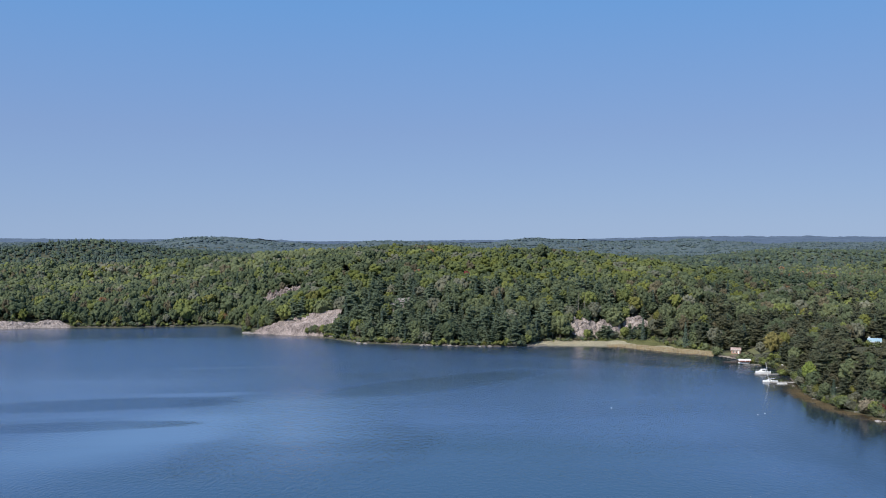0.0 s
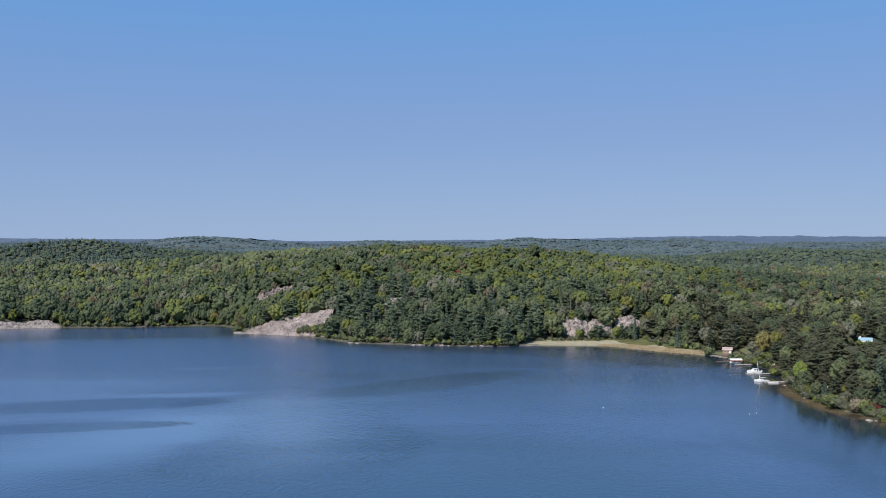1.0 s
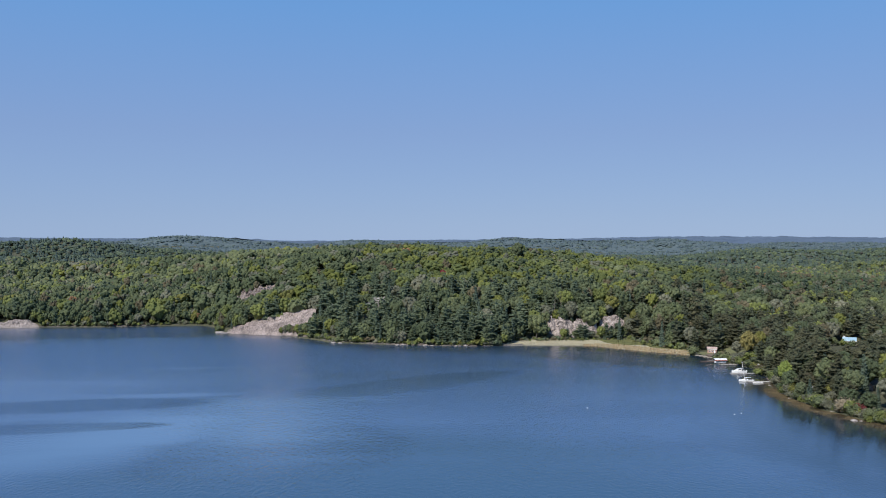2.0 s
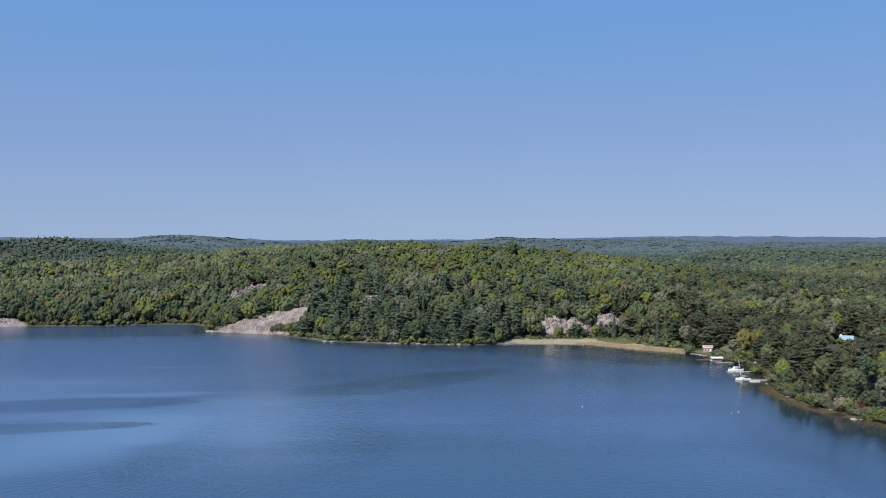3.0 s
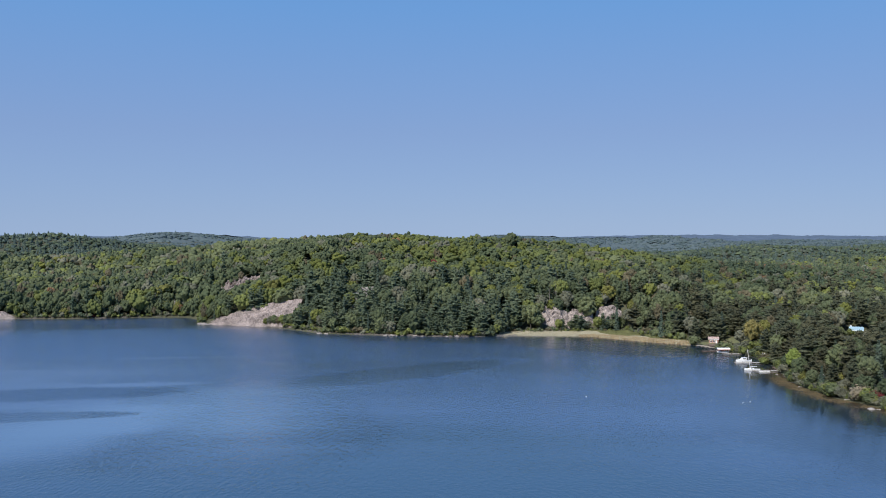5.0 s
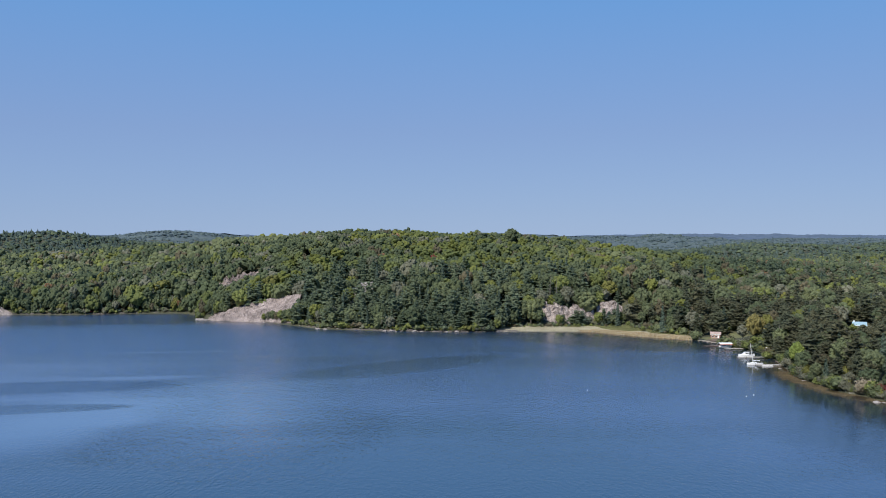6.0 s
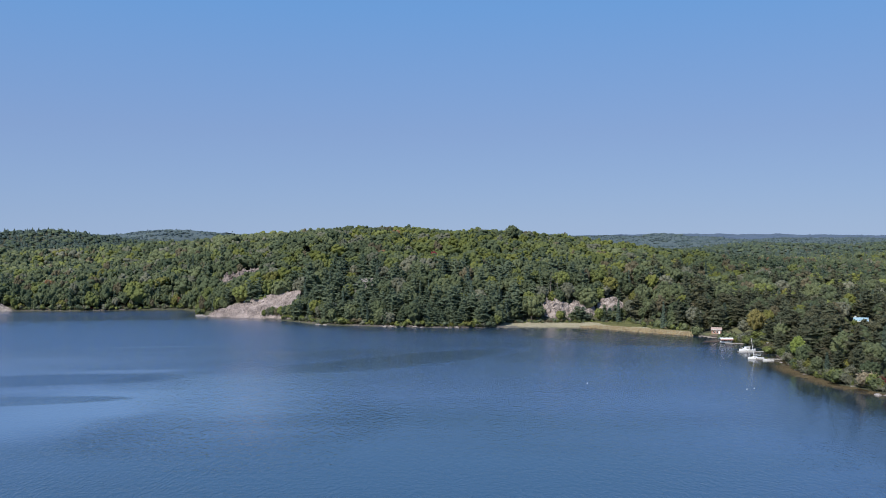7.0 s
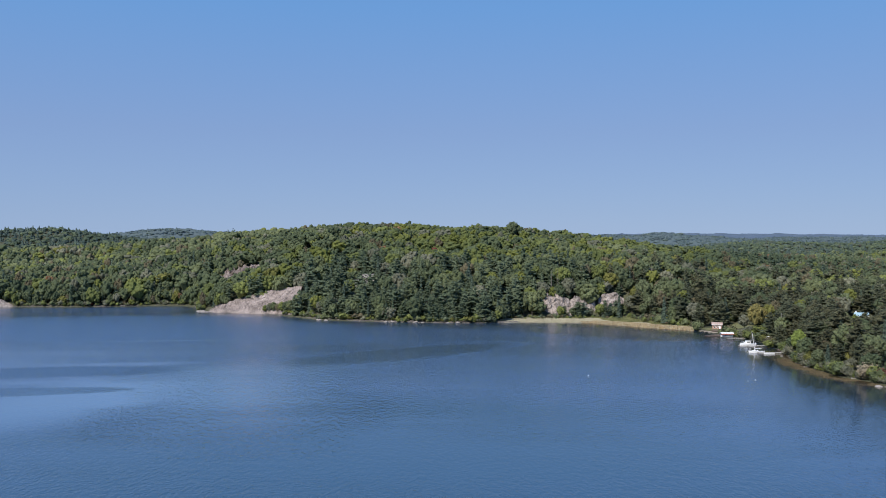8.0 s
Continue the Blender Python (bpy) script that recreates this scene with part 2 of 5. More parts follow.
def water_material():
    """Lake water: dark blue body, mirror gloss, ripples whose steepness changes with wind slicks."""
    m, n, l = nodes_of("lake_water")
    b = n["Principled BSDF"]
    co = n.new("ShaderNodeTexCoord")

    def mapped(scale, loc=(0, 0, 0), rot=0.0):
        mp = n.new("ShaderNodeMapping")
        mp.inputs["Scale"].default_value, mp.inputs["Location"].default_value = scale, loc
        mp.inputs["Rotation"].default_value = (0, 0, radians(rot))
        l.new(co.outputs["Object"], mp.inputs["Vector"])
        return mp.outputs["Vector"]

    def noise_of(vector, scale, detail=2.0, rough=0.5):
        t = n.new("ShaderNodeTexNoise")
        t.inputs["Scale"].default_value, t.inputs["Detail"].default_value = scale, detail
        t.inputs["Roughness"].default_value = rough
        l.new(vector, t.inputs["Vector"])
        return t.outputs["Fac"]

    def maths(op, a, c, d=None, clamp=False):
        t = n.new("ShaderNodeMath")
        t.operation, t.use_clamp = op, clamp
        for i, v in enumerate((a, c, d)):
            if v is None:
                continue
            if isinstance(v, (int, float)):
                t.inputs[i].default_value = v
            else:
                l.new(v, t.inputs[i])
        return t.outputs[0]

    def remap(v, a, c, d, e):
        t = n.new("ShaderNodeMapRange")
        t.interpolation_type = "SMOOTHSTEP"
        for k, x in (("From Min", a), ("From Max", c), ("To Min", d), ("To Max", e)):
            t.inputs[k].default_value = x
        l.new(v, t.inputs["Value"])
        return t.outputs["Result"]

    def blot(cx, cy, rx, ry, rot, wob=0.35, soft=0.2):
        """1 inside an uneven ellipse on the lake, 0 outside."""
        mp = n.new("ShaderNodeMapping")
        mp.vector_type = "TEXTURE"
        mp.inputs["Location"].default_value = (cx, cy, 0)
        mp.inputs["Rotation"].default_value = (0, 0, radians(rot))
        mp.inputs["Scale"].default_value = (rx, ry, 1)
        l.new(co.outputs["Object"], mp.inputs["Vector"])
        ln = n.new("ShaderNodeVectorMath")
        ln.operation = "LENGTH"
        l.new(mp.outputs["Vector"], ln.inputs[0])
        w = noise_of(mapped((0.012, 0.03, 1), (cx, cy, 0)), 1.0, 3.0)
        return remap(maths("ADD", ln.outputs["Value"], maths("MULTIPLY", maths("SUBTRACT", w, 0.5), wob * 4)), 0.95 - soft, 0.95 + soft, 1.0, 0.0)

    wide = noise_of(mapped((0.006, 0.014, 1), rot=8), 1.0, 4.0)
    streak = noise_of(mapped((0.004, 0.03, 1), rot=-6), 1.0, 3.0)
    wind = remap(maths("ADD", maths("MULTIPLY", wide, 0.6), maths("MULTIPLY", streak, 0.4)), 0.36, 0.64, 0.0, 1.0)
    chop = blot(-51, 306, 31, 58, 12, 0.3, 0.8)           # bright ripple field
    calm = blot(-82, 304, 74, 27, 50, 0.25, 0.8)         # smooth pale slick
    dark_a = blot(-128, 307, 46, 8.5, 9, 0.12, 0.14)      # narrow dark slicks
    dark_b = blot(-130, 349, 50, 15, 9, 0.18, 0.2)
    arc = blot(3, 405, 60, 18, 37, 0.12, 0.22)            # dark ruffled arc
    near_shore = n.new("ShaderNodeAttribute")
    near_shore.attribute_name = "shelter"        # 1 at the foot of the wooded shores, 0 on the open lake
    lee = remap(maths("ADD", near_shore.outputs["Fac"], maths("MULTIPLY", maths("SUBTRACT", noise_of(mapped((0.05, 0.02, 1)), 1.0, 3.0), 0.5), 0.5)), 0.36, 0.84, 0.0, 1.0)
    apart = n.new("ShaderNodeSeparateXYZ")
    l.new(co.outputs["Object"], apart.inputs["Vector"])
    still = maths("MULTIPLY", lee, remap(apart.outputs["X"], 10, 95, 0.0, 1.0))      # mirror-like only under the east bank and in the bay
    near_patch = blot(-10, 222, 105, 72, 4, 0.3, 0.6)          # broad patch of darker base colour on the nearer lake, outside the slicks
    offing = blot(-125, 515, 150, 80, 0, 0.2, 0.4)       # light breeze in front of the granite slope
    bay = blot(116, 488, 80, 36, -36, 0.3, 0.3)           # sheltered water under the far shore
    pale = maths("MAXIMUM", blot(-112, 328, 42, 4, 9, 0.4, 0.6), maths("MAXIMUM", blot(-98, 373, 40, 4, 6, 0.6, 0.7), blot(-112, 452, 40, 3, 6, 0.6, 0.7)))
    # wavelets
    w1 = noise_of(mapped((1.1, 0.40, 1), rot=14), 1.0, 2.0, 0.55)
    w2 = noise_of(mapped((2.2, 0.9, 1), rot=-16), 1.0, 2.0)
    w0 = noise_of(mapped((0.85, 0.30, 1), rot=10), 1.0, 2.0, 0.65)
    w3 = noise_of(mapped((0.62, 0.15, 1), rot=5), 1.0, 2.0, 0.6)      # longer swells that break up the mirror
    height = maths("ADD", w1, maths("MULTIPLY", w2, 0.35))
    height = maths("ADD", height, maths("MULTIPLY", maths("MULTIPLY", maths("SUBTRACT", w0, 0.5), maths("ADD", maths("MULTIPLY", chop, 8.0), maths("MULTIPLY", arc, 18.0))), 3.0))
    height = maths("ADD", height, maths("MULTIPLY", maths("SUBTRACT", w3, 0.5), maths("MULTIPLY", bay, 18.0)))
    amp = maths("ADD", maths("MULTIPLY", wind, 0.17), 0.11)
    for mask, level in ((bay, 0.07), (lee, 0.19), (offing, 0.42), (still, 0.055), (calm, 0.012), (chop, 0.10), (arc, 0.05), (dark_a, 0.40), (dark_b, 0.40), (pale, 0.10)):
        mixed = n.new("ShaderNodeMix")
        l.new(mask, mixed.inputs[0])
        l.new(amp, mixed.inputs[2])
        mixed.inputs[3].default_value = level
        amp = mixed.outputs[0]
    bp = n.new("ShaderNodeBump")
    bp.inputs["Distance"].default_value = 1.0
    l.new(height, bp.inputs["Height"])
    l.new(amp, bp.inputs["Strength"])
    l.new(bp.outputs["Normal"], b.inputs["Normal"])
    # clear deep water; sky reflection of slicks and ripple field painted paler on it
    sky_sheen = n.new("ShaderNodeMix")
    sky_sheen.data_type = "RGBA"
    l.new(maths("MAXIMUM", maths("MAXIMUM", maths("MULTIPLY", calm, 0.8), maths("MULTIPLY", pale, 0.2)), maths("MULTIPLY", chop, 0.8)), sky_sheen.inputs[0])
    sky_sheen.inputs[6].default_value, sky_sheen.inputs[7].default_value = (0.050, 0.102, 0.201, 1), (0.122, 0.214, 0.338, 1)
    dark_reflection = n.new("ShaderNodeMix")              # dark hill and higher-sky reflection painted into the arc and slicks
    dark_reflection.data_type = "RGBA"
    l.new(maths("MAXIMUM", maths("MULTIPLY", arc, 0.6), maths("MULTIPLY", maths("MAXIMUM", dark_a, dark_b), 0.27)), dark_reflection.inputs[0])
    l.new(sky_sheen.outputs[2], dark_reflection.inputs[6])
    dark_reflection.inputs[7].default_value = (0.022, 0.052, 0.098, 1)
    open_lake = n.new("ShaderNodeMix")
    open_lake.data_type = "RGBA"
    l.new(maths("MULTIPLY", near_patch, maths("SUBTRACT", 1.0, maths("MAXIMUM", calm, maths("MULTIPLY", chop, 0.8)))), open_lake.inputs[0])
    l.new(dark_reflection.outputs[2], open_lake.inputs[6])
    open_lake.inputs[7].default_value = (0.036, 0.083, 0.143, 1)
    shore_reflection = n.new("ShaderNodeMix")               # dark reflection of the wooded shore painted into the water colour
    shore_reflection.data_type = "RGBA"
    l.new(maths("MAXIMUM", maths("MAXIMUM", still, maths("MULTIPLY", lee, 0.8)), maths("MULTIPLY", bay, 0.55)), shore_reflection.inputs[0])
    l.new(open_lake.outputs[2], shore_reflection.inputs[6])
    shore_reflection.inputs[7].default_value = (0.012, 0.028, 0.048, 1)
    shoal, bed_near = n.new("ShaderNodeMix"), n.new("ShaderNodeAttribute")        # the weedy bed showing through by the east bank
    shoal.data_type = "RGBA"
    bed_near.attribute_name = "shallow"
    l.new(maths("MULTIPLY", bed_near.outputs["Fac"], 0.9), shoal.inputs[0])
    l.new(shore_reflection.outputs[2], shoal.inputs[6])
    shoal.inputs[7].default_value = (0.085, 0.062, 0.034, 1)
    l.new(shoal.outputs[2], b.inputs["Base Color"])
    b.inputs["IOR"].default_value = 1.38
    l.new(maths("ADD", maths("MULTIPLY", amp, 0.4), 0.04), b.inputs["Roughness"])
    return m


WATER = water_material()

# ---- small mesh helpers ----


def mesh_of(name, verts, faces, mats, index=None, smooth=False):
    """A mesh from arrays of corners and of triangles (or lists of faces)."""
    me = bpy.data.meshes.new(name)
    if isinstance(faces, np.ndarray):
        k = faces.shape[1]
        me.vertices.add(len(verts))
        me.vertices.foreach_set("co", np.asarray(verts, np.float32).ravel())
        me.loops.add(faces.size)
        me.loops.foreach_set("vertex_index", faces.astype(np.int32).ravel())
        me.polygons.add(len(faces))
        me.polygons.foreach_set("loop_start", np.arange(0, faces.size, k, dtype=np.int32))
        me.update(calc_edges=True)
    else:
        me.from_pydata([tuple(v) for v in verts], [], faces)
    for m in mats if isinstance(mats, (list, tuple)) else [mats]:
        me.materials.append(m)
    if index is not None:
        me.polygons.foreach_set("material_index", np.asarray(index, np.int32))
    me.polygons.foreach_set("use_smooth", [smooth] * len(me.polygons))
    me.update()
    return me


def part(name, bm, material, parent, label=""):
    """One bmesh as one mesh object under a thing or a part."""
    me = bpy.data.meshes.new(name)
    bm.to_mesh(me)
    bm.free()
    me.materials.append(material)
    ob = new(name, me)
    ob.parent = parent
    return tagged(ob, label)


def box(bm, x0, x1, y0, y1, z0, z1, bevel=0.0):
    """A box with softened edges, added to bm."""
    r = bmesh.ops.create_cube(bm, size=1.0)
    vs = r["verts"]
    for v in vs:
        v.co = Vector(((x0 + x1) / 2 + v.co.x * (x1 - x0), (y0 + y1) / 2 + v.co.y * (y1 - y0), (z0 + z1) / 2 + v.co.z * (z1 - z0)))
    if bevel:
        es = list({e for v in vs for e in v.link_edges})
        bmesh.ops.bevel(bm, geom=es, offset=bevel, segments=1, affect="EDGES")
    return bm


def rod(bm, a, b, r0, r1=None, n=8):
    """A tapered round bar from a to b."""
    r1 = r0 if r1 is None else r1
    a, b = Vector(a), Vector(b)
    q = (b - a).to_track_quat("Z", "Y").to_matrix().to_4x4()
    bmesh.ops.create_cone(bm, cap_ends=True, segments=n, radius1=r0, radius2=max(r1, 1e-3), depth=(b - a).length,
                          matrix=Matrix.Translation((a + b) / 2) @ q)
    return bm


def loft(bm, rings, close=True, caps=True):
    """Rings of corners joined into a skin."""
    made = [[bm.verts.new(p) for p in ring] for ring in rings]
    n = len(rings[0])
    for r, s in zip(made, made[1:]):
        for i in range(n if close else n - 1):
            bm.faces.new((r[i], r[(i + 1) % n], s[(i + 1) % n], s[i]))
    if caps and close:
        bm.faces.new(made[0][::-1])
        bm.faces.new(made[-1])
    return bm


def thing(name, place, label, category, turn=0.0, group="", scale=1.0):
    ob = new(name)
    ob.empty_display_size = 0.5
    ob.matrix_basis = pose(*place, 0, 0, turn) @ Matrix.Scale(scale, 4)
    return tagged(ob, label, category, group)


# ---- the plan: shoreline, heights ----
SHORE = np.array([
    (-380, 655), (-323, 661), (-298, 669), (-271, 673), (-228, 672), (-192, 682), (-160, 684), (-142, 660), (-138, 630),
    (-118, 616.5), (-94, 609), (-72, 590), (-51, 563), (-10, 549), (32, 542), (62, 546), (104, 541), (128, 514),
    (149, 496), (155, 480), (162, 441), (159, 410), (151, 382), (147, 361), (148, 336), (155, 313), (176, 250), (200, 120),
    (215, -60), (200, -280), (60, -440), (-220, -470), (-480, -330), (-600, 0), (-600, 380), (-500, 590)], float)


def shore_distance(x, y):
    """Metres from the shoreline: positive on land, negative over the lake."""
    x, y = np.asarray(x, float), np.asarray(y, float)
    best, inside = np.full(x.shape, 1e9), np.zeros(x.shape, bool)
    for (ax, ay), (bx, by) in zip(SHORE, np.roll(SHORE, -1, 0)):
        dx, dy = bx - ax, by - ay
        t = np.clip(((x - ax) * dx + (y - ay) * dy) / (dx * dx + dy * dy), 0, 1)
        best = np.minimum(best, np.hypot(x - ax - t * dx, y - ay - t * dy))
        cross = (ay > y) != (by > y)
        with np.errstate(divide="ignore", invalid="ignore"):
            inside ^= cross & (x < ax + (y - ay) / (dy if dy else 1e-9) * dx)
    return np.where(inside, -best, best)


def waves(x, y, step, seed):
    """Smooth uneven field, about -1 to 1, with swells of about step metres."""
    r = np.random.RandomState(seed)
    out = 0
    for k in range(7):
        a, p, s = r.uniform(0, math.tau), r.uniform(0, math.tau), step * r.uniform(0.6, 1.8)
        out = out + np.sin((x * math.cos(a) + y * math.sin(a)) * math.tau / s + p)
    return out / 3.2


def bell(x, y, cx, cy, sx, sy):
    return np.exp(-0.5 * (((x - cx) / sx) ** 2 + ((y - cy) / sy) ** 2))


def marsh_mask(x, y):
    return np.maximum(bell(x, y, 105, 545, 42, 30), bell(x, y, 137, 520, 24, 18))


def ground(x, y):
    """Height of the land (and of the lake bed) in metres over the lake."""
    x, y = np.asarray(x, float), np.asarray(y, float)
    d = shore_distance(x, y)
    plain = 5 + np.clip(y - 500, -100, 1700) * 0.022
    crest = 745 + np.clip(-x - 60, 0, 400) * 0.9
    hill = 38.5 * np.exp(-0.5 * (((x + 20) / np.where(x < -20, 165, 170)) ** 2 + ((y - crest) / 80) ** 2))
    hill = hill + 6 * bell(x, y, -20, 615, 60, 30) + 8 * bell(x, y, -115, 690, 45, 30)
    hill = hill + 11 * bell(x, y, -360, 960, 190, 100) + 9 * bell(x, y, 330, 830, 180, 120)
    hill = hill + 34 * bell(x, y, -590, 1500, 108, 130) + 4 * bell(x, y, -800, 1550, 170, 160)
    hill = hill + 23 * bell(x, y, -625, 2420, 78, 260) + 10 * bell(x, y, -900, 2600, 400, 300)
    hill = hill + 7 * bell(x, y, 300, 2700, 700, 300) + 9 * bell(x, y, 330, 2600, 170, 200) + 8 * bell(x, y, 1200, 2300, 500, 250)
    hill = hill + 10.5 / (1 + np.exp(-(y - 586) / 1.6)) * np.exp(-np.maximum(y - 588, 0) / 60) * np.clip((x - 70) / 8, 0, 1) * np.clip((182 - x) / 15, 0, 1)
    far = np.exp(-0.5 * ((y - 4250) / 420) ** 2)
    hill = hill + far * (20 + 14 / (1 + np.exp(-(x - 700) / 160)) + 13 / (1 + np.exp((x + 1300) / 200)) + 3 * waves(x, y, 700, 5))
    hill = hill + np.clip((y - 950) / 400, 0, 1) * np.clip((3300 - y) / 900, 0, 1) * (8 * waves(x, y * 1.8, 620, 61) + 3 * waves(x, y, 260, 62))
    hill = hill + 1.5 * np.clip((y - 1250) / 100, 0, 1) + 2.5 * np.clip((y - 1800) / 150, 0, 1)
    back = np.clip(-y / 300, 0, 1)
    rough = 1.6 * waves(x, y, 120, 2) + 0.8 * waves(x, y, 45, 3)
    wet = marsh_mask(x, y)
    ramp = 1 - np.exp(-np.maximum(d - 34 * np.clip(wet * 1.6, 0, 1), 0) / 26)
    land = 0.12 + np.minimum(d, 6) * 0.05 + ramp * (plain + hill + rough * np.clip(d / 60, 0, 1)) * (1 - 0.6 * back)
    u, v = (x + 104) * 0.899 - (y - 616) * 0.438, (x + 104) * 0.438 + (y - 616) * 0.899
    land = land * (1 - 0.85 * np.exp(-(u / 36) ** 4 - (v / 9) ** 4))      # the hollow that the bare rock slope fills
    bed = np.maximum(d * 0.12, -7) - 0.1
    return np.where(d > 0, land, bed)


# The land: one sheet to the horizon.
def spread(lo, hi, step, far_lo, far_hi, grow=1.22):
    mid = list(np.arange(lo, hi + step, step))
    s, v = step, lo
    while v > far_lo:
        s *= grow
        v -= s
        mid.insert(0, max(v, far_lo))
    s, v = step, mid[-1]
    while v < far_hi:
        s = min(s * grow, 180)
        v += s
        mid.append(min(v, far_hi))
    return np.array(mid)


def grid_faces(nx, ny):
    i, j = np.meshgrid(np.arange(nx - 1), np.arange(ny - 1), indexing="ij")
    a = (i * ny + j).ravel()
    return np.stack([a, a + ny, a + ny + 1, a + 1], 1)


gx, gy = spread(-420, 420, 5, -4900, 4900), spread(280, 900, 5, -4900, 4900)
GX, GY = np.meshgrid(gx, gy, indexing="ij")
GZ = ground(GX, GY)
land = new("ground", mesh_of("ground", np.stack([GX.ravel(), GY.ravel(), GZ.ravel()], 1), grid_faces(len(gx), len(gy)), FLOOR, smooth=True))
tagged(land, "dark forest floor rising from the lake into wooded hills", "ground", kind="structure")

wx, wy = spread(-150, 180, 4, -640, 260, 1.3), spread(230, 690, 4, -520, 720, 1.3)
WX, WY = np.meshgrid(wx, wy, indexing="ij")
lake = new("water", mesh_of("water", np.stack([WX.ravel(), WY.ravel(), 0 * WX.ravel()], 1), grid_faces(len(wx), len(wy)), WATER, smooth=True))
# shelter calms the ripples and spreads the painted dark reflection along the shores
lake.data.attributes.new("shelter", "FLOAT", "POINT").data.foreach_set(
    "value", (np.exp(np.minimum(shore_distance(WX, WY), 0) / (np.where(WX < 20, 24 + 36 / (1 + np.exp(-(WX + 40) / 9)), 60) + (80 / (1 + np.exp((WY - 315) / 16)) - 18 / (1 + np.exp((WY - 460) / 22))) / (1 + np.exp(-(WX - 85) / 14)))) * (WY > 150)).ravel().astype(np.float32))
lake.data.attributes.new("shallow", "FLOAT", "POINT").data.foreach_set(
    "value", (np.clip(1.25 + shore_distance(WX, WY) / 9, 0, 1) / (1 + np.exp(-(WX - 138) / 3)) / (1 + np.exp((WY - 408) / 4))).ravel().astype(np.float32))
tagged(lake, "deep blue lake with wind ripples and smooth slicks", "lake", kind="structure")

# ---- trees ----
_t = (1 + 5 ** 0.5) / 2
ICO = np.array([(-1, _t, 0), (1, _t, 0), (-1, -_t, 0), (1, -_t, 0), (0, -1, _t), (0, 1, _t), (0, -1, -_t), (0, 1, -_t),
                (_t, 0, -1), (_t, 0, 1), (-_t, 0, -1), (-_t, 0, 1)]) / math.hypot(1, _t)
ICO_F = np.array([int(c, 16) for c in "0b5051017" "07a0ab159" "5b4ba2a76" "718394342" "326368389" "49524b62a" "867981"]).reshape(-1, 3)


class Soup:
    """Triangles gathered piece by piece."""

    def __init__(self):
        self.v, self.f, self.n = [], [], 0

    def add(self, v, f):
        self.v.append(np.asarray(v, float))
        self.f.append(np.asarray(f, int) + self.n)
        self.n += len(v)

    def done(self):
        return np.concatenate(self.v), np.concatenate(self.f)


def leaf_quads(soup, centres, normals, size, r):
    """Leaf sprays: small bent four-cornered pieces, two triangles each."""
    n = len(centres)
    if not n:
        return
    nn = normals + r.normal(0, 0.3, (n, 3))
    nn /= np.linalg.norm(nn, axis=1)[:, None] + 1e-9
    a = np.cross(nn, r.normal(0, 1, (n, 3)))
    a /= np.linalg.norm(a, axis=1)[:, None] + 1e-9
    b = np.cross(nn, a)
    s = size * r.uniform(0.6, 1.3, (n, 1))
    lift = nn * s * 0.35
    q = np.stack([centres - a * s, centres - b * s * 0.8 + lift, centres + a * s, centres + b * s * 0.8 + lift], 1).reshape(-1, 3)
    k = np.arange(n)[:, None] * 4
    soup.add(q, np.concatenate([k + (0, 1, 2), k + (0, 2, 3)], 1).reshape(-1, 3))


def trunk_of(height, r0, r, limbs=3, spreadr=0.25):
    """A tapered, slightly leaning trunk with limbs, in triangles."""
    soup = Soup()

    def bar(a, b, ra, rb, n=6):
        a, b = np.array(a, float), np.array(b, float)
        d = (b - a) / (np.linalg.norm(b - a) + 1e-9)
        u = np.cross(d, (0.3, 0.9, 0.1))
        u /= np.linalg.norm(u)
        w = np.cross(d, u)
        t = np.arange(n) * math.tau / n
        ring = np.cos(t)[:, None] * u + np.sin(t)[:, None] * w
        i = np.arange(n)
        j = (i + 1) % n
        soup.add(np.concatenate([a + ring * ra, b + ring * rb]), np.concatenate([np.stack([i, j, j + n], 1), np.stack([i, j + n, i + n], 1)]))

    lean = r.uniform(-0.04, 0.04, 2) * height
    mid, top = (lean[0] * 0.5, lean[1] * 0.5, height * 0.5), (lean[0], lean[1], height)
    bar((0, 0, -0.6), mid, r0 * 1.15, r0 * 0.7)
    bar(mid, top, r0 * 0.7, r0 * 0.12, 5)
    for k in range(limbs):
        h, a = height * r.uniform(0.35, 0.75), r.uniform(0, math.tau)
        e = height * spreadr * r.uniform(0.6, 1.2)
        p = (lean[0] * h / height, lean[1] * h / height, h)
        bar(p, (p[0] + math.cos(a) * e, p[1] + math.sin(a) * e, h + e * r.uniform(0.4, 1.0)), r0 * 0.35, r0 * 0.08, 4)
    return soup.done()


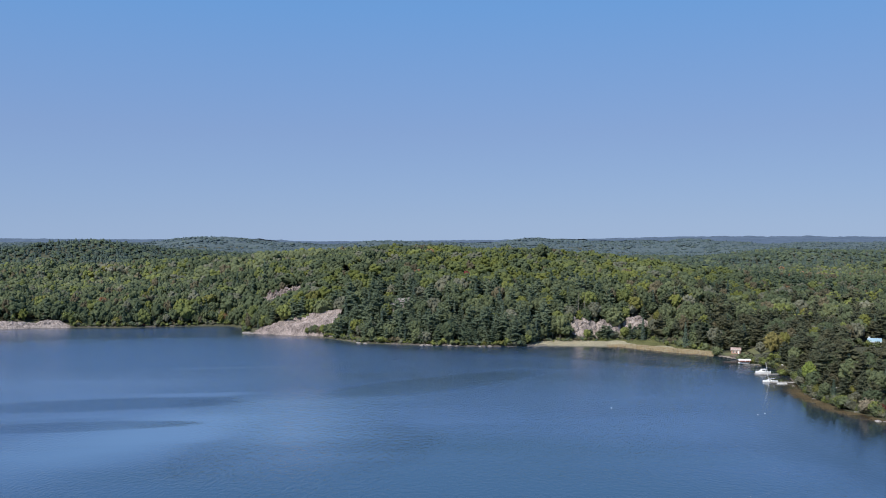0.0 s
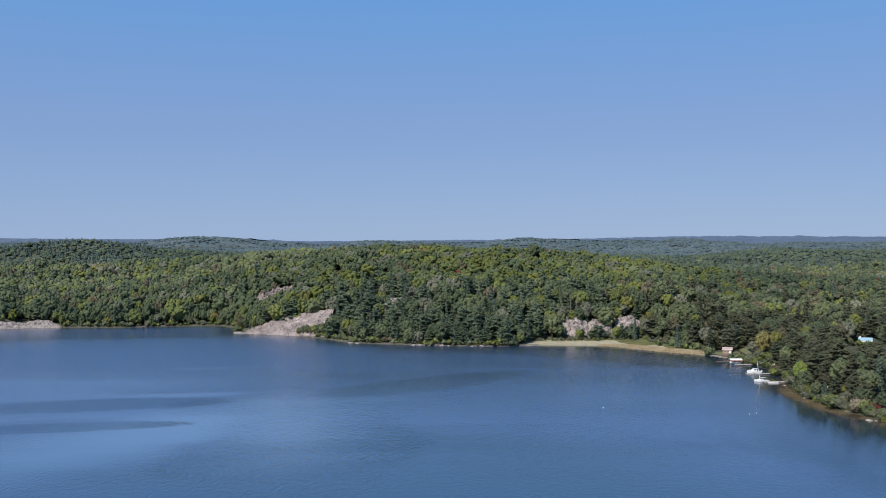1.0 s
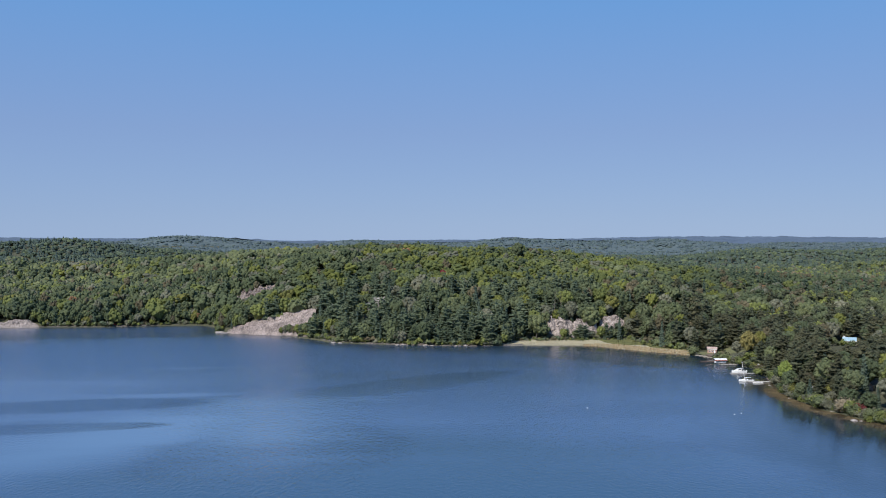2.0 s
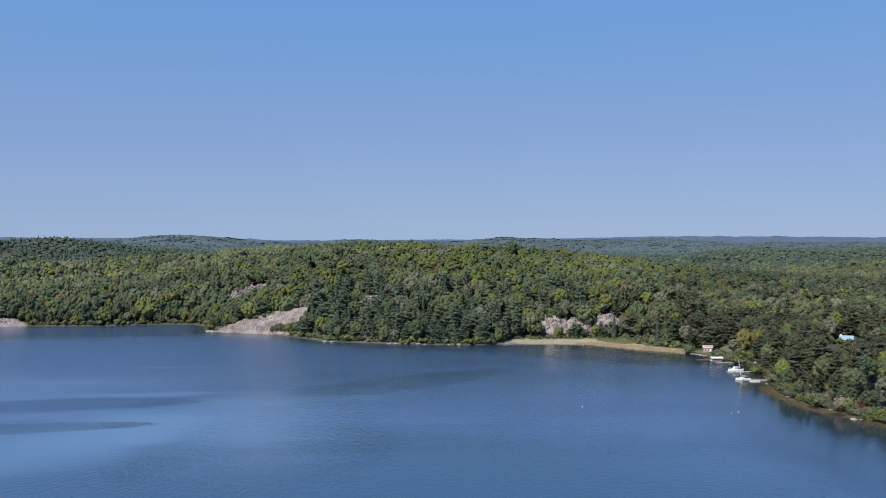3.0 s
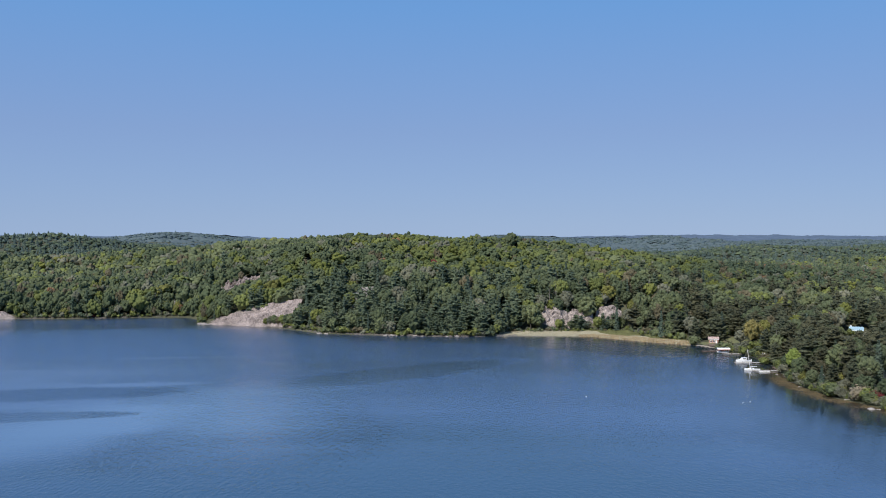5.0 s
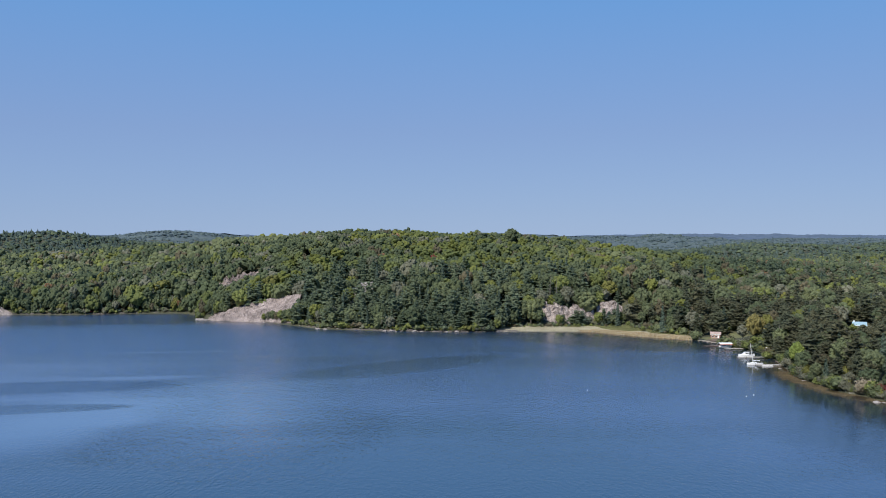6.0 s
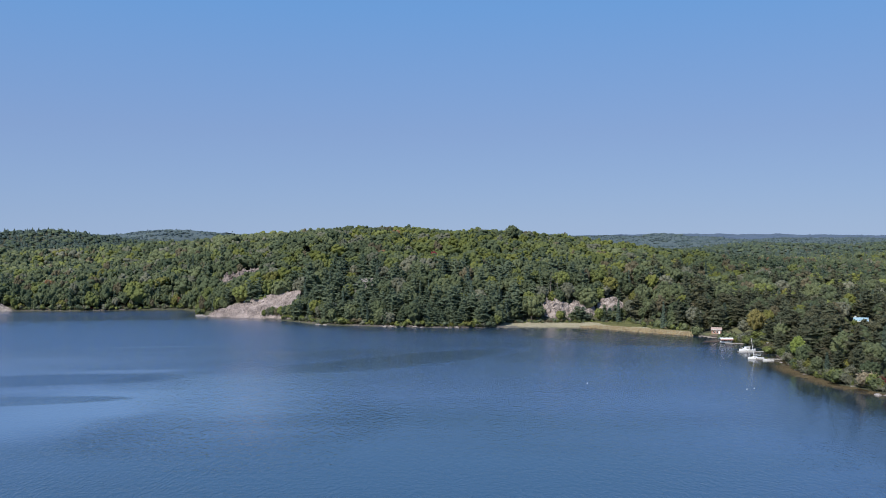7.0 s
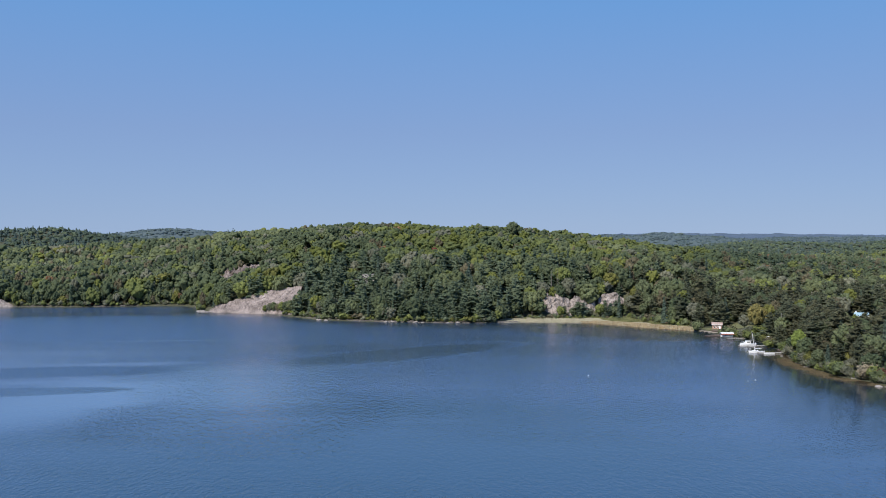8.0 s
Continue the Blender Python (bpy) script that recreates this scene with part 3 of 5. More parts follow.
def broadleaf(seed, lod):
    """Crown of a leafy tree, 14 m tall and about 8 m wide: a dome heaped up of uneven leaf clumps, with sprays over them. lod 0 is the finest."""
    r = np.random.RandomState(seed)
    soup = Soup()
    puffs = (36, 22, 14, 4, 0, 60)[lod]
    quads = (360, 60, 0, 0, 0, 640)[lod]
    size = (0.24, 0.36, 0.55, 0.9, 1.5, 0.21)[lod]
    tall, squat = r.uniform(4.1, 5.2), r.uniform(0.88, 1.15)
    span = np.array((3.9 * squat, 3.9 * squat, tall))
    base = np.array((0, 0, 13.6 - tall * 1.08))
    soup.add(ICO * span * 0.86 * r.uniform(0.9, 1.1, (12, 1)) * np.where(ICO[:, 2:3] < -0.2, np.array((0.95, 0.95, 1.5)), 1.0) + base, ICO_F)
    k = np.arange(puffs)
    up = 1 - 1.45 * (k + r.uniform(0.1, 0.9, puffs)) / max(puffs, 1)
    turn = k * 2.39996 + r.uniform(-0.5, 0.5, puffs)
    flat = np.sqrt(np.maximum(1 - up ** 2, 0))
    d = np.stack([np.cos(turn) * flat, np.sin(turn) * flat, up], 1)
    heart = d * span * r.uniform(0.72, 0.97, (puffs, 1)) * np.where(d[:, 2:3] < -0.1, np.array((1, 1, 1.5)), 1.0) + base
    rad = r.uniform(0.26, 0.46, puffs) * 3.6 * (17 / max(puffs, 1)) ** 0.33
    for c, e, way in zip(heart, rad, d):
        v = ICO * e * r.uniform(0.78, 1.14, (12, 1)) * (0.92, 0.92, 1.22)
        outer = v[ICO_F].mean(1) @ way > -0.45 * e
        soup.add(v + c, ICO_F[outer])
    if quads:
        pick = r.randint(0, puffs, quads)
        q = r.normal(0, 1, (quads, 3)) + d[pick] * 1.1 + (0, 0, 0.4)
        q /= np.linalg.norm(q, axis=1)[:, None]
        leaf_quads(soup, heart[pick] + q * (rad[pick] * r.uniform(0.85, 1.4, quads))[:, None], q + (0, 0, 0.2), size, r)
    return soup.done()


def conifer(seed, lod, slim=1.0, ragged=0.35):
    """Crown of a pine or spruce 18 m tall: uneven boughs all round the trunk, each a plume of needle tufts."""
    r = np.random.RandomState(seed)
    soup = Soup()
    n = (60, 34, 20, 11, 5, 80)[lod]
    tufts_each = (9, 4, 1, 0, 0, 12)[lod]
    for i in range(n):
        f = min(max((i + r.uniform(-0.6, 0.6)) / (n - 1), 0), 1)
        z = 1.3 + f * 15.9
        if slim < 1:
            reach = (3.5 * (1 - f) ** 0.8 + 0.4) * slim
        else:
            reach = (4.3 * (1 - f ** 1.7) ** 0.65 * (0.62 + 0.38 * min(f * 3.5, 1)) + 0.5) * slim
        a = i * 2.4 + r.uniform(-0.5, 0.5)
        e = reach * r.uniform(1 - ragged, 1 + ragged * 0.55)
        u, w = np.array((math.cos(a), math.sin(a), 0)), np.array((-math.sin(a), math.cos(a), 0))
        wide, up = (e * r.uniform(0.25, 0.4) + 0.35) * (1, 1.15, 1.3, 1.6, 2.2, 0.85)[lod], (r.uniform(-0.3, 0.1) if slim < 1 else r.uniform(-0.05, 0.55))
        in0 = u * e * r.uniform(0.0, 0.3)
        p = [in0 + (0, 0, z + 0.2), u * e * 0.6 + w * wide + (0, 0, z + e * up * 0.6 - 0.2), u * e + (0, 0, z + e * up - 0.1),
             u * e * 0.6 - w * wide + (0, 0, z + e * up * 0.6 - 0.2), u * e * 0.6 + (0, 0, z + e * up * 0.6 + r.uniform(0.35, 0.9))]
        soup.add(p, [(0, 1, 4), (1, 2, 4), (2, 3, 4), (3, 0, 4)])
        if tufts_each:
            t = r.uniform(0.3, 1.1, (tufts_each, 1))
            c = u * e * t + w * r.uniform(-0.9, 0.9, (tufts_each, 1)) * wide + np.array((0, 0, z)) + np.array((0, 0, 1)) * (e * up * t + r.uniform(0.0, 0.6, (tufts_each, 1)))
            leaf_quads(soup, c, np.tile(np.array((0, 0, 0.8)) + u * 0.6, (tufts_each, 1)), (0.30, 0.42, 0.66, 0, 0, 0.26)[lod], r)
    soup.add(ICO * (0.5 * slim, 0.5 * slim, 0.9) + (0, 0, 17.0), ICO_F)
    # the dense inside of the crown
    for z, rad, tall in ((5.2, 2.1, 3.6), (9.4, 1.7, 4.2), (13.2, 1.0, 3.2)):
        soup.add(ICO * (rad * slim, rad * slim, tall) * r.uniform(0.8, 1.1, (12, 1)) + (0, 0, z), ICO_F)
    return soup.done()


def shrub(seed, lod):
    """A bush 3 m tall and 4 m wide."""
    r = np.random.RandomState(seed)
    soup = Soup()
    for k in range((6, 4, 3, 2, 2, 9)[lod]):
        a, e = r.uniform(0, math.tau), r.uniform(0.2, 1.2)
        c = np.array((math.cos(a) * e, math.sin(a) * e, r.uniform(0.7, 2.0)))
        rad = r.uniform(0.7, 1.1)
        soup.add(ICO * rad * r.uniform(0.75, 1.05, (12, 1)) * 0.85 + c, ICO_F)
        q = (22, 9, 5, 3, 3, 60)[lod]
        d = r.normal(0, 1, (q, 3)) + (0, 0, 0.5)
        d /= np.linalg.norm(d, axis=1)[:, None]
        leaf_quads(soup, c + d * rad * r.uniform(0.8, 1.2, (q, 1)), d, 0.18 if lod == 5 else 0.3, r)
    return soup.done()


def far_crown(seed, needle):
    """A far tree's crown in few faces: an uneven dome with some sprays, or two stacked uneven cones."""
    r = np.random.RandomState(seed)
    soup = Soup()
    if not needle:
        soup.add(ICO * (4.4, 4.4, 6.6) * r.uniform(0.8, 1.1, (12, 1)) + (0, 0, 5.8), ICO_F)
        d = r.normal(0, 1, (3, 3)) + (0, 0, 0.6)
        d /= np.linalg.norm(d, axis=1)[:, None]
        leaf_quads(soup, d * (4.0, 4.0, 6.0) + (0, 0, 6.2), d, 1.2, r)
        return soup.done()
    for z0, z1, rad in ((1.5, 11.0, 3.2), (7.5, 18.0, 2.3)):
        a = np.arange(6) * math.tau / 6 + r.uniform(0, 1)
        e = rad * r.uniform(0.7, 1.15, 6)
        v = np.concatenate([np.stack([np.cos(a) * e, np.sin(a) * e, z0 + r.uniform(-0.8, 0.8, 6)], 1), [(r.uniform(-0.3, 0.3), r.uniform(-0.3, 0.3), z1)]])
        soup.add(v, [(i, (i + 1) % 6, 6) for i in range(6)])
    return soup.done()


CROWNS = {("leafy", i, lod): broadleaf(10 + i, lod) for i in range(6) for lod in range(6)}
CROWNS.update({("pine", i, lod): conifer(40 + i, lod, 1.05, 0.45) for i in range(5) for lod in range(6)})
CROWNS.update({("spruce", i, lod): conifer(60 + i, lod, 0.62, 0.22) for i in range(3) for lod in range(6)})
CROWNS.update({("shrub", i, lod): shrub(80 + i, lod) for i in range(4) for lod in range(6)})
for key in list(CROWNS):
    if key[2] == 4 and key[0] != "shrub":
        CROWNS[key] = far_crown(90 + key[1] + len(key[0]), key[0] != "leafy")
SHAPES = {"leafy": 6, "pine": 5, "spruce": 3, "shrub": 4}


def mixture(x, y, d):
    """Chances of the ten leaf colours (first pine, then spruce, then the leafy ones) at a place."""
    if y > 1150:
        w = (30, 35, 18, 10, 3, 1, 0, 0, 2, 1) if x < -250 and y < 1900 else (30, 22, 24, 16, 4, 1, 2, 0, 4, 2)
    elif x > 128 and y < 560:
        w = (72, 6, 16, 13, 3, 1.2, 0, 0, 5, 3)
    elif -78 < x < 66 and y < 632:
        w = (52, 9, 15, 12, 2, 0.2, 0, 0, 5, 5)
    elif x < -130 and y < 790:
        w = (7, 3, 44, 16, 2, 1.4, 0.2, 0, 18, 8) if x > -225 and y > 692 else (11, 3, 54, 16, 2.5, 1.8, 0.3, 0, 5, 9)
    elif x < -130:
        w = (12, 4, 54, 16, 2, 1.4, 0.2, 0, 6, 8)
    elif 70 < x and y < 640:
        w = (28, 6, 24, 24, 3.5, 1.5, 0.01, 0, 6, 4) if x < 140 else (31, 5, 28, 21, 1.5, 1.4, 0.01, 0, 5, 6)
    elif x > 230:
        w = (32, 5, 32, 10, 0.5, 0.9, 1.3, 0, 7, 38)
    elif x < -10 and y >= 640:
        w = (0.8, 0, 46, 29, 9, 2, 0.2, 0, 7, 7)
    elif y < 690:
        w = (7 if x > 20 else 14, 1, 32, 34, 14 if x < 150 else 4, 1.8, 0.2, 0, 5, 5)
    else:
        w = (0.6, 0, 30, 40, 20 if x < 190 else 6, 1.5, 0.15, 0, 4, 5)
    # stands of one kind: the chances swell and shrink over some tens of metres
    a, b = float(waves(x, y, 85, 51)), float(waves(x, y, 60, 52))
    needle, bright = math.exp(1.1 * a), math.exp(0.9 * b)
    return [v * (needle if i < 2 else bright if i == 4 else 0.45 * bright if i == 5 else 0.55 if i == 9 else 1.0) for i, v in enumerate(w)]


# Places with no trees: bare rock, marsh, lawn, houses (centre x, y, half widths, turn in degrees).
CLEAR_ROCK = [(-104, 614.5, 36, 9, -26), (-121, 681.5, 21, 10, 6), (-29, 600, 9.5, 12, 0), (96, 572, 20, 8.5, 0), (126, 575, 11, 7.5, 0),
              (105, 545, 46, 24, -4), (-312, 668, 36, 7, 10)]
CLEAR_YARDS = [(172, 465, 10, 10, 0), (160, 498, 7, 7, 0), (169, 499, 7, 6, 0), (153, 504, 7, 8, 0), (155, 381, 7, 10, 0), (158, 371, 7, 7, 0),
               (215, 459, 52, 11.2, 64.5), (174, 344, 24, 5.2, 62), (163, 493, 13, 9, 0), (168, 456, 7, 13, 0), (237, 500, 13, 9, 0),
               (258, 498, 9, 8, 0), (186, 367, 10, 8, 0), (160, 430, 7, 9, 0)]
CLEAR = CLEAR_ROCK + CLEAR_YARDS


def is_clear(x, y):
    hit = np.zeros(np.shape(x), bool)
    for cx, cy, a, b, turn in CLEAR:
        c, s = math.cos(radians(turn)), math.sin(radians(turn))
        u, v = (x - cx) * c + (y - cy) * s, -(x - cx) * s + (y - cy) * c
        hit |= (u / a) ** 2 + (v / b) ** 2 < 1
    return hit


def scatter(y0, y1, step, seed, x_lo=-1.0, x_hi=1.0):
    """Jittered places in the wedge of land ahead, between two distances."""
    r = np.random.RandomState(seed)
    ys = np.arange(y0, y1, step)
    half = 0.54 * y1 + 40
    xs = np.arange(max(-half, x_lo * half), min(half, x_hi * half), step)
    X, Y = np.meshgrid(xs, ys)
    X, Y = X + r.uniform(-0.46, 0.46, X.shape) * step, Y + r.uniform(-0.46, 0.46, Y.shape) * step
    X, Y = X.ravel(), Y.ravel()
    ok = (np.abs(X - 0.015 * Y) < 0.525 * Y + 30)
    X, Y = X[ok], Y[ok]
    d = shore_distance(X, Y)
    ok = (d > 0.8) & ~is_clear(X, Y) & ~((marsh_mask(X, Y) > 0.5) & (d < np.where(X > 128, 15, 31)))
    return X[ok], Y[ok], d[ok]


class Tree:
    """One tree's kind, shape, leaf colour, place and size."""


def plant(X, Y, D, seed, grow=1.0):
    r = random.Random(seed)
    Z = ground(X, Y)
    out = []
    for x, y, z, d in zip(X, Y, Z, D):
        t = Tree()
        w = mixture(x, y, d)
        t.leaf = r.choices(range(10), w)[0]
        t.kind = "leafy" if t.leaf > 1 else ("pine" if t.leaf == 0 else "spruce")
        t.shape = r.randrange(SHAPES[t.kind])
        t.tone = r.random() - 0.5 + 0.4 * float(waves(x, y, 130, 55))
        t.x, t.y, t.z, t.turn = x, y, z, r.uniform(0, math.tau)
        t.size = grow * (r.uniform(0.74, 1.22) if t.kind == "leafy" else r.uniform(0.62, 1.1))
        west = x < -125 and d < 75        # tall old trees along the western bay
        if d < 9:
            t.size *= r.uniform(0.75, 1.0) if west else r.uniform(0.6, 0.95)
        if y > 640:
            t.size *= 0.98 if west else 0.74
        if x > 120 and y < 560:
            t.size *= 0.86
        t.wide = t.size * (r.uniform(1.0, 1.42) * (1.1 if y > 640 else 1.0) if t.kind == "leafy" else r.uniform(1.0, 1.5))
        if t.kind == "leafy" and t.leaf != 9 and y > 640 and r.random() < 0.22:
            t.wide *= 1.4
        if t.leaf == 9:
            t.wide *= 0.75
        if west and t.kind == "leafy":
            t.wide *= 0.8
        if t.leaf == 0 and x > 120 and y < 640 and r.random() < 0.4:
            t.leaf = 10
        if t.leaf == 0 and x > 120 and y < 640:
            t.leaf = 15
        if t.leaf in (3, 4, 8) and x > 140 and y < 455 and t.turn < 4.4:
            t.leaf = 11 if t.turn < 3.7 else 10
        if t.leaf in (2, 3) and y < 1250 and r.random() < (0.55 if -130 < x < -20 and y > 690 else 0.46 if x < -130 and y > 715 else 0.3 if x < -5 else 0.1 if x < 190 and y > 630 else 0.65 if y < 640 else 0.4):
            t.leaf = 11
        out.append(t)
    return out


def shrubs_along(seed, step, n_leaf):
    """Low bushes on the bank."""
    r = random.Random(seed)
    out = []
    for (ax, ay), (bx, by) in zip(SHORE[:26], SHORE[1:27]):
        n = int(math.hypot(bx - ax, by - ay) / step)
        for k in range(n):
            f = (k + r.random()) / max(n, 1)
            nx, ny = by - ay, ax - bx
            s = r.uniform(0.1, 2.2) / math.hypot(nx, ny)
            x, y = ax + (bx - ax) * f, ay + (by - ay) * f
            for sign in (1, -1):
                px, py = x + nx * s * sign, y + ny * s * sign
                if shore_distance(px, py) > 0.25:
                    break
            else:
                continue
            if is_clear(px, py) or marsh_mask(px, py) > 0.4:
                continue
            t = Tree()
            t.kind, t.shape, t.leaf = "shrub", r.randrange(4), r.choices(range(10), n_leaf)[0]
            t.tone = r.random() - 0.5
            t.x, t.y, t.z, t.turn = px, py, float(ground(px, py)), r.uniform(0, math.tau)
            t.size = r.uniform(0.45, 1.0) * r.uniform(0.9, 2.0)
            t.wide = t.size * r.uniform(0.9, 1.4)
            out.append(t)
    return out


def woods(name, trees, lod, label, palette=LEAF):
    """Trees too many to tell one by one, in one mesh."""
    V, F, M, W, n = [], [], [], [], 0
    groups = {}
    for t in trees:
        groups.setdefault((t.kind, t.shape), []).append(t)
    for (kind, shape), ts in sorted(groups.items()):
        cv, cf = CROWNS[(kind, shape, lod)]
        P = np.array([(t.x, t.y, t.z, t.size, t.wide, t.turn) for t in ts])
        c, s = np.cos(P[:, 5])[:, None], np.sin(P[:, 5])[:, None]
        x = (cv[:, 0] * c - cv[:, 1] * s) * P[:, 4:5] + P[:, 0:1]
        y = (cv[:, 0] * s + cv[:, 1] * c) * P[:, 4:5] + P[:, 1:2]
        z = cv[:, 2] * P[:, 3:4] + P[:, 2:3]
        V.append(np.stack([x, y, z], 2).reshape(-1, 3))
        F.append((cf[None] + (np.arange(len(ts)) * len(cv))[:, None, None]).reshape(-1, 3) + n)
        M.append(np.repeat([t.leaf for t in ts], len(cf)))
        W.append(np.repeat([t.tone for t in ts], len(cf)))
        n += len(ts) * len(cv)
    ob = new(name, mesh_of(name, np.concatenate(V), np.concatenate(F), palette, np.concatenate(M)))
    ob.data.attributes.new("tone", "FLOAT", "FACE").data.foreach_set("value", np.concatenate(W).astype(np.float32))
    return tagged(ob, label, "forest", kind="stuff")


def stems(name, trees, label):
    """Trunks of the nearer joined woods."""
    V, F, n = [], [], 0
    shapes = [trunk_of(10, 0.2, np.random.RandomState(s), 2) for s in range(3)]
    for i, t in enumerate(trees):
        v, f = shapes[i % 3]
        V.append(v * (t.wide, t.wide, t.size) + (t.x, t.y, t.z))
        F.append(f + n)
        n += len(v)
    return tagged(new(name, mesh_of(name, np.concatenate(V), np.concatenate(F), BARK)), label, "tree trunks", kind="stuff")


near = plant(*scatter(285, 640, 6.7, 1), 1)
bx0, by0, bd0 = scatter(520, 700, 4.3, 9)
near_edge = (bd0 < 13) & (bx0 < 70)
bank = plant(bx0[near_edge], by0[near_edge], bd0[near_edge] + 10, 9, 0.62)
near_bushes = shrubs_along(7, 1.2, (3, 0, 30, 28, 5, 5, 0.25, 0.1, 18, 8))
# trees at the foot of the rock slope, and the row between the marsh and the cliffs


def grown(kind, leaf, x, y, size, wd, tone=0.2):
    """One tree or bush of a given kind, leaf colour, place, height and width."""
    t = Tree()
    t.kind, t.leaf, t.shape, t.tone, t.x, t.y, t.z = kind, leaf, int(abs(x)) % 3, tone, x, y, float(ground(x, y))
    t.size, t.wide, t.turn = size, wd, x
    return t


ROCK_FOOT = [("leafy", 3, -91, 607.5, 0.4, 0.5), ("leafy", 8, -88, 605.5, 0.5, 0.56), ("leafy", 2, -85, 603.5, 0.55, 0.6), ("leafy", 9, -82, 601, 0.47, 0.5),
             ("leafy", 3, -79, 598, 0.57, 0.66), ("leafy", 11, -76, 595.5, 0.6, 0.66), ("leafy", 2, -73, 593, 0.65, 0.66), ("pine", 0, -70, 592, 0.65, 0.84)]
CLIFF_FOOT = [("leafy", 2, 77.5, 571, 0.75, 0.96), ("pine", 0, 79, 574, 0.65, 0.72), ("leafy", 3, 90.5, 571, 0.55, 0.66), ("pine", 0, 93, 572, 0.4, 0.72),
              ("leafy", 11, 98.5, 571, 0.44, 0.66), ("pine", 0, 101, 571, 0.55, 1.08), ("pine", 1, 104.5, 572, 0.52, 0.96), ("leafy", 8, 108.5, 572, 0.44, 0.6),
              ("leafy", 3, 114, 571, 0.65, 0.72), ("pine", 0, 117.5, 572, 0.6, 0.7), ("pine", 1, 120.5, 571, 0.5, 0.8), ("leafy", 11, 122, 570, 0.52, 0.72),
              ("leafy", 3, 126.5, 571, 0.55, 0.72), ("pine", 0, 124, 572, 0.52, 0.7), ("leafy", 2, 129, 571, 0.42, 0.6)]
fore = [grown(*row, 0.1) for row in ROCK_FOOT] + [grown(*row, 0.1) for row in CLIFF_FOOT]
ex = np.random.RandomState(5)
fore += plant(ex.uniform(134, 180, 34), ex.uniform(561, 592, 34), np.full(34, 20.0), 22, 0.66)
brink = plant(ex.uniform(78, 158, 30), ex.uniform(584, 590, 30), np.full(30, 20.0), 23, 0.66)
for k, t in enumerate(brink):
    if k % 3:      # mostly dark pines along the cliff edge
        t.kind, t.leaf, t.shape = "pine", 0, k % 5
fore += brink
near += fore
slope = plant(*scatter(640, 850, 6.4, 2), 2)
mid = [t for t in plant(*scatter(850, 1250, 9.6, 3), 3) if not (-110 < t.x < 130 and t.y > 870 and t.turn > 2.2)]
wide = plant(*scatter(1250, 1850, 11.2, 4), 4, 0.7) + plant(*scatter(1850, 2650, 14.2, 6), 6, 0.55)
for t in wide:
    t.wide *= 1.6 if t.y < 1850 else 2.4
    if t.leaf in (6, 7):
        t.leaf = 3
for t in wide:
    if t.kind == "pine" and t.turn > 2.2 or t.kind == "spruce" and t.turn > 3.0:
        t.kind, t.shape = "leafy", t.shape % 6

# The trees of the near shore one by one: those on the bank of the right-hand shore first, then the wooded point.
WORD = {15: "deep green pine with ragged boughs", 12: "bright lime green leafy tree", 13: "pale yellow leafy tree with orange tips", 11: "dark green oak-like leafy tree", 10: "olive pine with browning old needles", 0: "dark green pine with ragged boughs", 1: "narrow blue-green spruce", 2: "deep green leafy tree", 3: "green leafy tree",
        4: "lime green leafy tree starting to turn", 5: "yellow leafy tree in autumn colour", 6: "orange leafy tree in autumn colour",
        7: "red leafy tree in autumn colour", 14: "pale beige leafy tree", 8: "grey-green leafy tree", 9: "thin browning leafy tree"}
BUSH_WORD = {10: "olive evergreen bush", 0: "dark evergreen bush", 2: "deep green bush", 3: "green bush", 4: "lime green bush", 5: "yellow autumn bush",
             6: "orange autumn bush", 7: "red autumn bush", 14: "pale beige dry bush", 8: "pale grey-green bush", 9: "brown thin bush"}
MASTER = {}
TRUNKS = {k: mesh_of("trunk", *trunk_of(11 if k < 3 else 16, 0.22, np.random.RandomState(k), 4 if k < 3 else 1, 0.3), BARK) for k in range(6)}


def single(t, where):
    """One tree or bush as a thing of its own, sharing its meshes with its like."""
    key = (t.kind, t.shape, t.leaf, where, t.x > 135 and t.y < 440)
    m = pose(t.x, t.y, t.z, 0, 0, math.degrees(t.turn)) @ Matrix.Diagonal((t.wide, t.wide, t.size, 1))
    if key not in MASTER:
        words = BUSH_WORD[t.leaf] if t.kind == "shrub" else WORD[t.leaf]
        name = {"leafy": "leafy_tree", "pine": "pine_tree", "spruce": "spruce_tree", "shrub": "bush"}[t.kind]
        ob = thing(name, (0, 0, 0), words + where, "bush" if t.kind == "shrub" else "tree",
                   group="bushes on the bank" if t.kind == "shrub" else "trees on the shore")
        crown = new("crown", mesh_of("crown", *CROWNS[(t.kind, t.shape, 5 if t.x > 135 and t.y < 440 else 0)], LEAF[t.leaf]))
        crown.parent = ob
        if t.kind != "shrub":
            tr = new("trunk", TRUNKS[t.shape % 3 + (0 if t.kind == "leafy" else 3)])
            tr.parent = ob
        MASTER[key] = ob
        ob.matrix_basis = m
        return ob
    ob = copy_thing(MASTER[key], Matrix())
    ob.matrix_basis = m
    return ob


def shore_rank(t):
    return 0 if (t.x > 135 and t.y < 530) or (70 < t.x < 135 and t.y < 576) or (-90 < t.x < -68 and t.y < 598) else 1


crest_tree = Tree()
crest_tree.kind, crest_tree.shape, crest_tree.leaf, crest_tree.tone = "leafy", 1, 11, -0.3
crest_tree.x, crest_tree.y, crest_tree.z, crest_tree.size, crest_tree.wide, crest_tree.turn = 77, 712, float(ground(77, 712)) + 0.5, 1.12, 1.45, 1.0
